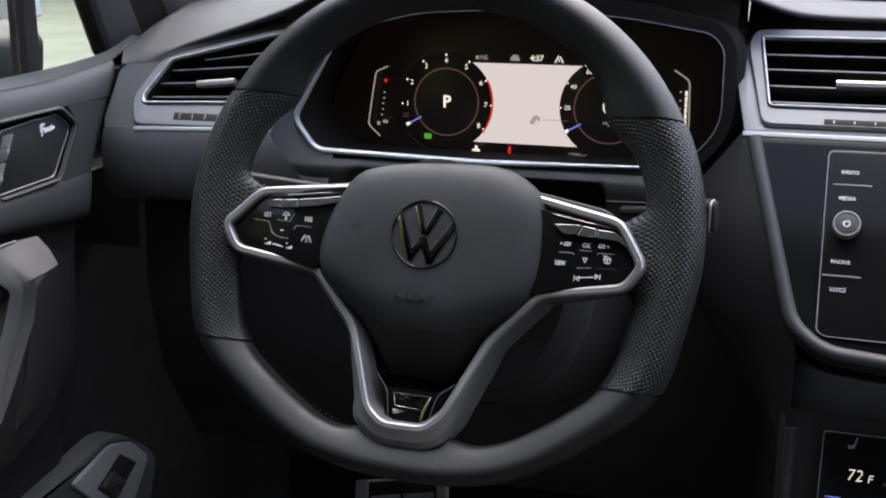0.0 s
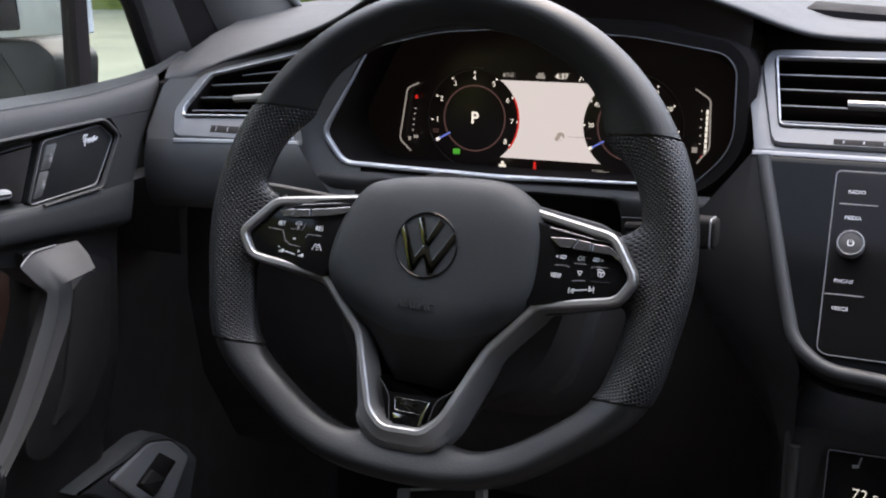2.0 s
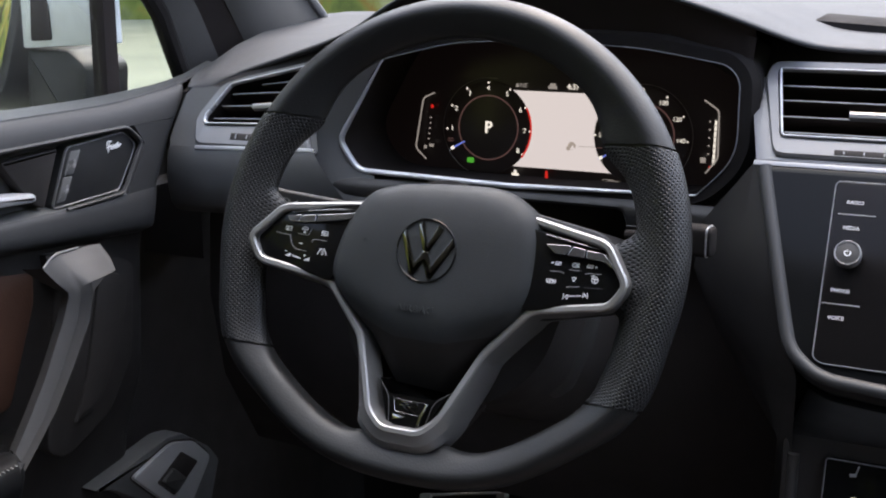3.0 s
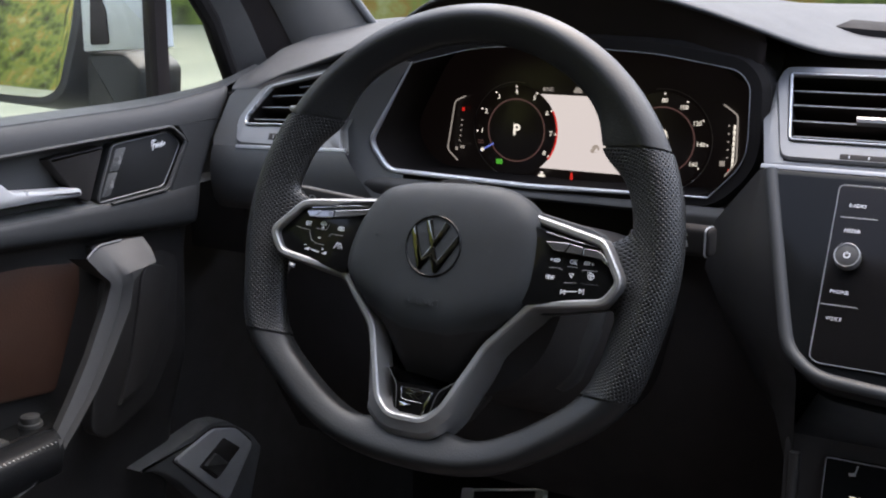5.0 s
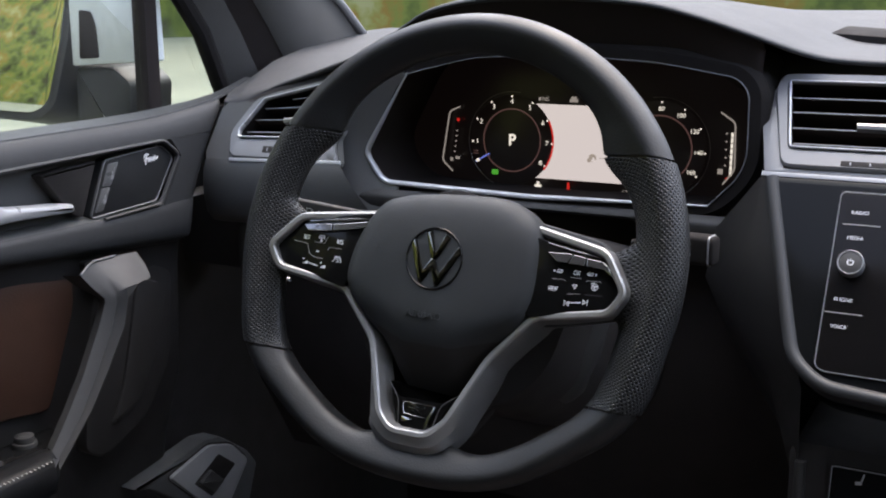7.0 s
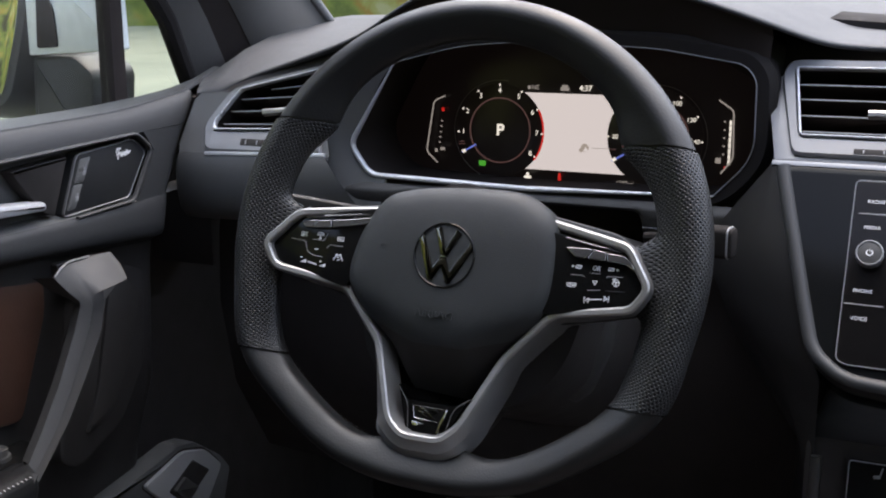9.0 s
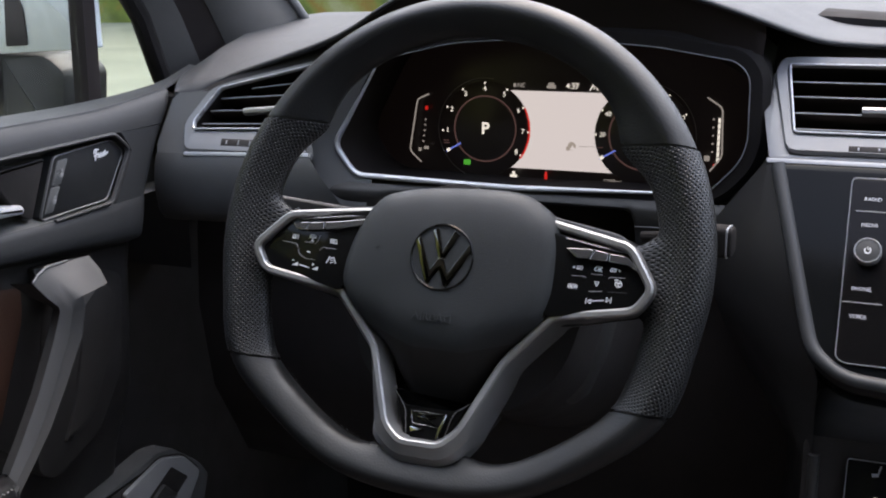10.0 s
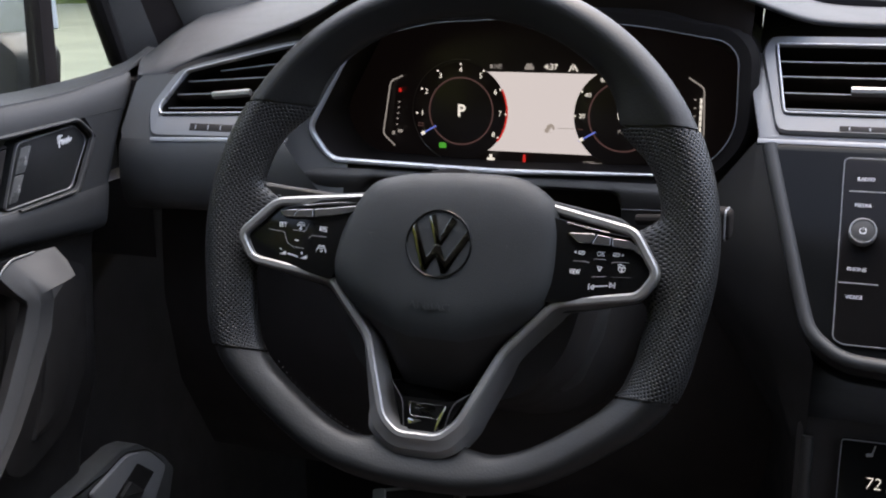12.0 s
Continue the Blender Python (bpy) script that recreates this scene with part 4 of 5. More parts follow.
    part("rail_joint", tube([Vector((-0.1585, 0.9374, 0.9900)), Vector((-0.120, 0.9374, 0.9910)), Vector((-0.090, 0.9380, 0.9916))], 0.0005, 6), PEARL, d, "thin light joint in the rail")
    part("column_opening", box(-0.400, -0.150, 0.972, 0.980, 0.955, 1.006, 0.001), FLOCK, d, "black opening above the steering column")
    # knee panel
    rows = []
    for x in (-0.640, -0.50, -0.36, -0.25, -0.12, -0.03, 0.02):
        bow = 0.02 * (1 - ((x + 0.3) / 0.35) ** 2)
        rows.append([Vector((x, y - bow, z)) for y, z in ((0.995, 0.985), (0.985, 0.94), (0.980, 0.86), (1.000, 0.76), (1.06, 0.66), (1.18, 0.60), (1.40, 0.58))])
    part("knee_panel", loft(rows), BLACK, d, "black knee panel")
    part("release_catch", joined(rod([(-0.4972, 0.8616, 0.9309), (-0.4892, 0.8616, 0.9289)], 0.0022, 8), rod([(-0.4932, 0.8616, 0.9299), (-0.5309, 0.9025, 0.9071)], 0.0014, 8)), PALE, d, "small worn metal catch beside the column")
    # flank beside the screen
    left = [(-0.052, 0.930, 1.0540), (-0.090, 0.934, 1.0040), (-0.098, 0.935, 0.960), (-0.082, 0.965, 0.90), (-0.055, 1.060, 0.80), (-0.050, 1.080, 0.55)]
    mid = [(-0.048, 0.914, 1.0540), (-0.052, 0.895, 1.0040), (-0.046, 0.880, 0.960), (-0.030, 0.885, 0.90), (-0.016, 0.960, 0.80), (-0.014, 0.990, 0.55)]
    right = [(-0.042, 0.912, 1.0540), (-0.028, 0.884, 1.0040), (-0.012, 0.860, 0.960), (0.004, 0.852, 0.90), (0.002, 0.872, 0.80), (0.002, 0.872, 0.55)]
    part("flank", loft([[Vector(p) for p in r] for r in (left, mid, right)]), LOWER, d, "charcoal side of the centre stack", angle=60)
    # bright rail under the centre vent
    part("centre_strip", box(-0.0500, 0.40, -0.0023, 0.0023, -0.002, 0.0026, 0.001, raked(0, 0.9180, 1.0555, 37)), PALE, d, "thin satin strip")
    return d


dashboard()


def instrument_cluster():
    c = thing("instrument_cluster", ONE, "lit digital instrument cluster with two round dials and a pale map", "instrument cluster")
    b = clockwise(bezel_outline())
    part("tunnel", loft([upright(b, 0.9440), upright(offset(b, -0.004), 0.985), upright(offset(b, -0.010), 1.0510)], True), FLOCK, c, "black gloss inner wall", angle=60)
    part("lens", slab(offset(b, -0.0120), 0, 0.002, 0.0005, Matrix(((1, 0, 0, 0), (0, 0, -1, 1.0520), (0, 1, 0, 0), (0, 0, 0, 1)))), LENS, c, "dark display lens")
    # chrome rim, strong at the left and foot, hair-thin over the top
    def rim(f):
        w = min(1.0, 0.28 + f / 0.16, 0.28 + (1 - f) / 0.10)
        return [(x * w, z * w) for x, z in ((0.0024, -0.001), (0.0022, 0.0018), (0.0008, 0.0032), (-0.0010, 0.0030), (-0.0024, 0.0016), (-0.0026, -0.001))]
    stand = Matrix(((1, 0, 0, 0), (0, 0, -1, 0.9435), (0, 1, 0, 0), (0, 0, 0, 1)))
    low = rounded([(-0.4000, 1.1275), (-0.4500, 1.0470), (-0.4290, 1.0185), (-0.2700, 1.0155), (-0.1010, 1.0205)], 0.010, 6, closed=False)
    part("chrome_rim", along(low, rim, m=stand), BRIGHT, c, "bright silver lower rim")
    high = rounded([(-0.1010, 1.0205), (-0.0690, 1.0540), (-0.0695, 1.1190), (-0.0800, 1.1310), (-0.1500, 1.1425), (-0.2500, 1.1475), (-0.3300, 1.1430), (-0.4060, 1.1250)], 0.020, 7, closed=False)
    part("thin_rim", tube(high, 0.00055, 6, m=stand), PALE, c, "thin grey upper rim")
    # lit graphics; the plane leans back a little, x to the right and y up
    g = raked(0, 1.0455, 1.0530, 3)
    lx, rx, cy = -0.3360, -0.1785, 0.0
    part("map", slab([Vector(p) for p in ((-0.312, -0.0370, 0), (-0.190, -0.0370, 0), (-0.190, 0.0385, 0), (-0.312, 0.0385, 0))], 0, 0.0002, 0.0001, g), MAP_GLOW, c, "pale blank map")
    part("map_mark", joined(disc(-0.2470, -0.0130, 0.0040, 0.0002, 0.0004, g, 24), disc(-0.2505, -0.0155, 0.0022, 0.0002, 0.0004, g, 16)), MARK_GLOW, c, "grey position mark")
    part("map_arrow", slab(rounded([(-0.2490, -0.0165), (-0.2460, -0.0120), (-0.2430, -0.0165)], 0.0004), 0.0004, 0.0006, 0.0001, g), MAP_GLOW, c, "pale arrow")
    part("map_road", bars([(-0.2290, -0.0128, 0.022, 0.0005, 1)], 0.0002, 0.0003, g), DIM_GLOW, c, "faint road line")
    for cx, name in ((lx, "rev_dial"), (rx, "speed_dial")):
        dial = part(name, disc(cx, cy, 0.0462, 0.0003, 0.0008, g, 64), LENS, c, "round black dial")
        turn = 180 if cx == lx else 0
        part("outer_ring", along(arc(cx, cy, 0.0497, turn - 100, turn + 100, 48), [(0.0003, 0.0003), (0.0003, 0.0005), (-0.0003, 0.0005), (-0.0003, 0.0003)], m=g), FADED, dial, "thin dim ring")
        part("inner_ring", ring_band(circle(cx, cy, 0.0330, 64), 0.0016, 0.0008, 0.0011, 0.0001, g), RING_GLOW, dial, "dim reddish ring")
        part("needle", bars([(cx - 0.0330, -0.0195, 0.018, 0.0016, 30)], 0.0009, 0.0012, g), BLUE_GLOW, dial, "blue needle")
        part("needle_base", bars([(cx - 0.0385, -0.0225, 0.0040, 0.0032, 30)], 0.0012, 0.0014, g), WHITE_GLOW, dial, "white foot of the needle")
    for k in range(8):
        a = radians(184 - 31 * k)
        part("numeral", lettering(str(k + 1), 0.0070, lx + 0.0395 * math.cos(a), cy + 0.0395 * math.sin(a), 0.0012, g), WHITE_GLOW, c, "lit white numeral")
        part("tick", disc(lx + 0.0450 * math.cos(a), cy + 0.0450 * math.sin(a), 0.0011, 0.0010, 0.0012, g, 8), WHITE_GLOW, c, "lit dot")
    for k, n in enumerate(("20", "40", "60", "80", "100", "120", "140", "160")):
        a = radians(181 - 30.6 * k)
        part("numeral", lettering(n, 0.0061, rx + 0.0385 * math.cos(a), cy + 0.0385 * math.sin(a), 0.0012, g), WHITE_GLOW, c, "lit white numeral")
        part("tick", disc(rx + 0.0450 * math.cos(a), cy + 0.0450 * math.sin(a), 0.0010, 0.0010, 0.0012, g, 8), WHITE_GLOW, c, "lit dot")
    red = arc(lx, cy, 0.0462, 28, -37, 24)
    part("red_zone", along(red, [(0.0009, 0.0009), (0.0009, 0.0012), (-0.0009, 0.0012), (-0.0009, 0.0009)], m=g), RED_GLOW, c, "red end of the rev scale")
    part("gear_letter", lettering("P", 0.0160, lx + 0.0005, 0.0, 0.0012, g, bold=0.0004), WHITE_GLOW, c, "lit white letter")
    part("speed_digit", lettering("0", 0.0220, rx, 0.0020, 0.0012, g, bold=0.0005), WHITE_GLOW, c, "lit white digit")
    part("unit", lettering("mph", 0.0062, rx + 0.0010, -0.0130, 0.0012, g), DIM_GLOW, c, "small lit letters")
    part("clock", lettering("4:37", 0.0074, -0.2480, 0.0440, 0.0004, g, bold=0.0001), WHITE_GLOW, c, "lit clock digits")
    part("compass", lettering("NE", 0.0062, -0.2995, 0.0435, 0.0004, g), DIM_GLOW, c, "dim lit letters")
    part("distance", lettering("1288mi", 0.0060, -0.2060, -0.0450, 0.0004, g), DIM_GLOW, c, "dim lit distance")
    part("symbol", bars([(-0.2690, 0.0455, 0.0060, 0.0026, 0), (-0.2690, 0.0428, 0.0090, 0.0030, 0)], 0.0002, 0.0004, g), DIM_GLOW, c, "dim car symbol")
    part("symbol", bars([(-0.2290, 0.0437, 0.0070, 0.0012, 62), (-0.2245, 0.0437, 0.0070, 0.0012, -62), (-0.2268, 0.0430, 0.0030, 0.0010, 90)], 0.0002, 0.0004, g), WHITE_GLOW, c, "lit road symbol")
    part("symbol", bars([(-0.3060, 0.0435, 0.0028, 0.0034, 0)], 0.0002, 0.0004, g), DIM_GLOW, c, "dim arrow")
    part("symbol", bars([(-0.3050, -0.0425, 0.0030, 0.0040, 0), (-0.3050, -0.0455, 0.0075, 0.0038, 0)], 0.0010, 0.0012, g), WHITE_GLOW, c, "lit seat symbol")
    part("warning_light", joined(disc(-0.2720, -0.0405, 0.0014, 0.0002, 0.0004, g, 12), bars([(-0.2720, -0.0445, 0.0030, 0.0060, 0)], 0.0002, 0.0004, g)), RED_GLOW, c, "lit red belt warning")
    part("ready_light", slab(rounded([(-0.3580, -0.0365), (-0.3505, -0.0365), (-0.3505, -0.0312), (-0.3580, -0.0312)], 0.001), 0.0010, 0.0012, 0.0001, g), GREEN_GLOW, c, "lit green lamp")
    for x, y, w in ((-0.3770, -0.0130, 0.0060), (-0.3770, -0.0155, 0.0070), (-0.2190, -0.0130, 0.0060)):
        part("unit_mark", bars([(x, y, w, 0.0010, 0)], 0.0010, 0.0012, g), RING_GLOW, c, "tiny dim writing")
    # bracket gauges at both ends
    br = rounded([(-0.3960, 0.0325), (-0.4085, 0.0270), (-0.4165, -0.0250), (-0.4040, -0.0360)], 0.004, 4, closed=False)
    part("gauge_bracket", along(br, [(0.0007, 0.0014), (0.0007, 0.0020), (-0.0007, 0.0020), (-0.0007, 0.0014)], m=g), DIM_GLOW, c, "pale bracket of the heat gauge")
    br = rounded([(-0.1200, 0.0375), (-0.1060, 0.0285), (-0.1045, -0.0160), (-0.1150, -0.0300)], 0.004, 4, closed=False)
    part("gauge_bracket", along(br, [(0.0007, 0.0014), (0.0007, 0.0020), (-0.0007, 0.0020), (-0.0007, 0.0014)], m=g), DIM_GLOW, c, "pale bracket of the fuel gauge")
    part("gauge_mark", bars([(-0.3985, 0.0185, 0.0030, 0.0036, 0)], 0.0014, 0.0018, g), RED_GLOW, c, "red hot mark")
    part("gauge_scale", bars([(-0.3995 - 0.0006 * k, 0.0070 - 0.0055 * k, 0.0020, 0.0014, 0) for k in range(5)] + [(-0.3985, -0.0215, 0.0050, 0.0030, 0), (-0.4055, -0.0235, 0.0030, 0.0036, 0)], 0.0014, 0.0018, g), DIM_GLOW, c, "dim heat scale")
    for k in range(8):
        part("fuel_bar", bars([(-0.1082, 0.0170 - 0.0052 * k, 0.0022, 0.0044, 0)], 0.0014, 0.0018, g), WHITE_GLOW, c, "lit fuel bar")
    part("gauge_scale", bars([(-0.1135, 0.0180 - 0.0075 * k, 0.0018, 0.0014, 0) for k in range(5)] + [(-0.1180, -0.0180, 0.0050, 0.0050, 0)], 0.0014, 0.0018, g), DIM_GLOW, c, "dim fuel scale")
    part("gauge_mark", bars([(-0.1115, -0.0240, 0.0018, 0.0020, 0)], 0.0014, 0.0018, g), RED_GLOW, c, "red empty mark")


instrument_cluster()


def air_vent(m, outer, inner, slats, tab, wheel, label):
    v = thing("air_vent", m, label, "air vent", "dashboard air vents")
    o, i = clockwise(rounded(outer, 0.007)), clockwise(rounded(inner, 0.004))
    n = 96
    z = Vector((0, 0, 1))
    eo, ei = evenly(o, n), evenly(i, n)
    start = min(range(n), key=lambda j: (eo[0] - ei[j]).length)
    ei = ei[start:] + ei[:start]
    rows = [[p - z * 0.012 for p in eo], [p + z * 0.0015 for p in eo], [p.lerp(q, 0.12) + z * 0.0035 for p, q in zip(eo, ei)], [p.lerp(q, 0.85) + z * 0.0030 for p, q in zip(eo, ei)],
            [q + z * 0.001 for q in ei], [q - z * 0.050 for q in ei]]
    part("frame", loft(rows, True), PEARL, v, "satin silver-grey vent frame", angle=30)
    part("chrome_edge", ring_band(i, 0.0018, 0.000, 0.0045, 0.0007), BRIGHT, v, "thin chrome edge")
    part("duct", loft([[q - z * 0.002 for q in offset(i, 0.0012)], [q - z * 0.055 for q in offset(i, 0.0012)], [q * 0.001 + i[0] * 0.999 - z * 0.055 for q in i]], True), SEAL, v, "black duct")
    for x0, y0, x1, y1 in slats:
        a, b = Vector((x0, y0, 0)), Vector((x1, y1, 0))
        prof = [(-0.0008, -0.0045), (0.0008, -0.0045), (0.0013, -0.007), (0.0010, -0.030), (-0.0010, -0.030), (-0.0013, -0.007)]
        blade = part("slat", along([a, b], prof), FLOCK, v)
        part("slat_edge", along([a, b], [(-0.0006, -0.0042), (0.0006, -0.0042), (0.0006, -0.0046), (-0.0006, -0.0046)]), SATIN, blade, "fine lighter front edge")
    x0, y0, x1, y1 = tab
    part("tab", along([Vector((x0, y0, 0)), Vector((x1, y1, 0))], [(-0.0030, -0.004), (-0.0026, 0.0015), (0.0, 0.0025), (0.0026, 0.0015), (0.0030, -0.004)]), SILVER, v, "silver sliding tab")
    x0, y0, x1, y1 = wheel
    w = part("thumb_wheel", box(x0, x1, y0 + 0.0015, y1 - 0.0015, -0.002, 0.0036, 0.0006), BLACK, v, "dark ribbed thumb wheel")
    for k in range(4):
        x = x0 + (x1 - x0) * (k + 0.5) / 4
        part("rib", box(x - 0.0006, x + 0.0006, y0 + 0.0030, y1 - 0.0030, 0.0034, 0.0041, 0.0002), PALE, w)
    return v


VENT_L = raked(0, 0.914, 1.0335, 30)
air_vent(VENT_L, VENT_L_OUT,
         [(-0.5955, 0.0250), (-0.5980, 0.0340), (-0.5765, 0.0710), (-0.4790, 0.0980), (-0.4590, 0.1010), (-0.4620, 0.0860), (-0.4800, 0.0300)],
         [(-0.592, 0.0345, -0.478, 0.0395), (-0.586, 0.0485, -0.472, 0.0550), (-0.577, 0.0620, -0.467, 0.0715), (-0.545, 0.0740, -0.463, 0.0860)], (-0.5450, 0.0478, -0.5070, 0.0520), (-0.5600, 0.0085, -0.5080, 0.0190),
         "angular silver-framed air vent with black slats at the dash end")
VENT_R = raked(0, 0.9333, 1.0751, 37)
vent = air_vent(VENT_R, [(-0.0362, -0.0172), (-0.0532, 0.0560), (-0.0490, 0.0715), (0.1300, 0.0715), (0.1300, -0.0172)], [(-0.0325, 0.0), (-0.0430, 0.0645), (0.1150, 0.0645), (0.1150, 0.0)],
         [(-0.040, 0.0517, 0.114, 0.0517), (-0.037, 0.0378, 0.114, 0.0378), (-0.035, 0.0227, 0.114, 0.0227), (-0.032, 0.0080, 0.114, 0.0080)], (0.0170, 0.0240, 0.0620, 0.0240), (0.0100, -0.0165, 0.0700, -0.0080),
         "wide silver-framed air vent with black slats above the screen")
part("side_plate", slab(rounded([(-0.0488, -0.0212), (-0.0640, 0.0512), (-0.0525, 0.0580), (-0.0340, -0.0170), (0.1300, -0.0170), (0.1300, -0.0212)], 0.001, 3), -0.010, -0.0004, 0.0006), PEARL, vent, "satin silver-grey plate beside the vent frame")


# ---- centre stack ----
STACK = raked(0, 0.8485, 0.9542, 31)


def centre_stack():
    s = thing("touch_screen", STACK, "switched-off black touch screen with lit side buttons in a grey surround", "screen")
    outer = rounded([(-0.0450, 0.1200), (-0.0120, -0.0050), (-0.0050, -0.0300), (0.0200, -0.0500), (0.0800, -0.0550), (0.3000, -0.0570), (0.3000, 0.1200)], 0.016, 8)
    inner = offset(clockwise(list(outer)), 0.0075)
    part("surround_plate", slab(outer, -0.060, -0.0010, 0.004), GREYGLOSS, s, "gloss dark grey surround")
    edge = rounded([(-0.0430, 0.1180), (-0.0100, -0.0050), (-0.0030, -0.0290), (0.0210, -0.0480), (0.0800, -0.0530), (0.3000, -0.0550)], 0.020, 10, closed=False)
    part("surround_edge", along(edge, [(0.0030, -0.003), (0.0026, 0.0002), (0.0008, 0.0020), (-0.0020, 0.0026), (-0.0050, 0.0018), (-0.0075, -0.0006), (-0.0092, -0.0045), (-0.0098, -0.010), (-0.0090, -0.03), (0.0020, -0.03)]), ROLL, s, "raised satin grey edge")
    glassy = rounded([(0.0160, 0.1090), (0.0165, -0.0310), (0.0225, -0.0345), (0.2800, -0.0370), (0.2800, 0.1090)], 0.004)
    g = part("screen_glass", slab(glassy, -0.002, 0.0012, 0.0006), SCREEN, s, "black screen glass")
    part("screen_rim", ring_band(offset(clockwise(list(glassy)), -0.0008), 0.0007, -0.0008, 0.0010, 0.0002), PALE, s, "thin grey rim")
    up = pose(0, 0, 0.0012)
    for body, x, y in (("RADIO", 0.0318, 0.0924), ("MEDIA", 0.0310, 0.0716), ("PHONE", 0.0294, 0.0217), ("VOICE", 0.0288, 0.0004)):
        part("lettering", lettering(body, 0.0041, x, y, 0.0001, up, bold=-0.00004), INK, g, "white printed letters")
    for x, y in ((0.0340, 0.0826), (0.0308, 0.0112)):
        part("groove", bars([(x, y, 0.0275, 0.0007, 0)], 0, 0.0004, up), FADED, g, "fine grey line")
    k = part("knob", disc(0.0316, 0.0492, 0.0092, 0.001, 0.0100, None, 40), HARD, s, "round volume knob")
    part("knob_ring", ring_band(circle(0.0316, 0.0492, 0.0098, 40), 0.0012, 0.002, 0.0108, 0.0007), PALE, k, "silver knob ring")
    part("power_mark", joined(along(arc(0.0316, 0.0492, 0.0022, 125, 415, 20), [(0.0003, 0), (0.0003, 0.0103), (-0.0003, 0.0103), (-0.0003, 0)]), box(0.0314, 0.0318, 0.0497, 0.0520, 0, 0.0103, 0.0002)), INK, k, "printed power symbol")
    # climate controls below
    c = thing("climate_panel", raked(0, 0.8620, 0.8380, 8), "gloss black climate panel with a lit temperature", "climate controls")
    plate = rounded([(0.0290, 0.0), (0.0270, -0.130), (0.2600, -0.130), (0.2600, 0.0)], 0.003)
    part("panel", slab(plate, -0.02, 0.0, 0.001), PIANO, c, "gloss black panel")
    part("panel_rim", ring_band(plate, 0.0007, -0.001, 0.0006, 0.0002), PALE, c, "thin grey rim")
    part("lettering", lettering("72", 0.0135, 0.0543, -0.0330, 0.0003, ONE, bold=-0.00022, stretch=0.9, slant=0.1), WHITE_GLOW, c, "lit temperature digits")
    part("lettering", lettering("F", 0.0092, 0.0655, -0.0345, 0.0003, ONE, bold=-0.00012, slant=0.1), WHITE_GLOW, c, "lit letter")
    part("lettering", lettering("A", 0.0040, 0.0760, -0.0370, 0.0003, ONE), FADED, c, "small grey letter")
    part("symbol", bars([(0.0530, -0.0060, 0.0012, 0.0065, -15), (0.0500, -0.0105, 0.0050, 0.0026, 10)], 0.0002, 0.0005, ONE), FADED, c, "seat heating symbol")
    part("status_light", bars([(0.0400, -0.0520, 0.012, 0.0010, 0)], 0.0002, 0.0005, ONE), BLUE_GLOW, c, "small blue light")
    k = thing("centre_console", pose(0, 0.866, 0.55), "black centre console side with a thin bright edge", "console")
    part("body", box(-0.004, 0.40, 0.0, 0.30, -0.25, 0.303, 0.01), BLACK, k, "black console body")
    part("edge", rod([(0.004, -0.001, -0.2), (0.0045, -0.001, 0.15), (0.0045, -0.001, 0.286)], 0.0045, 12), HARD, k, "rounded satin edge")


centre_stack()


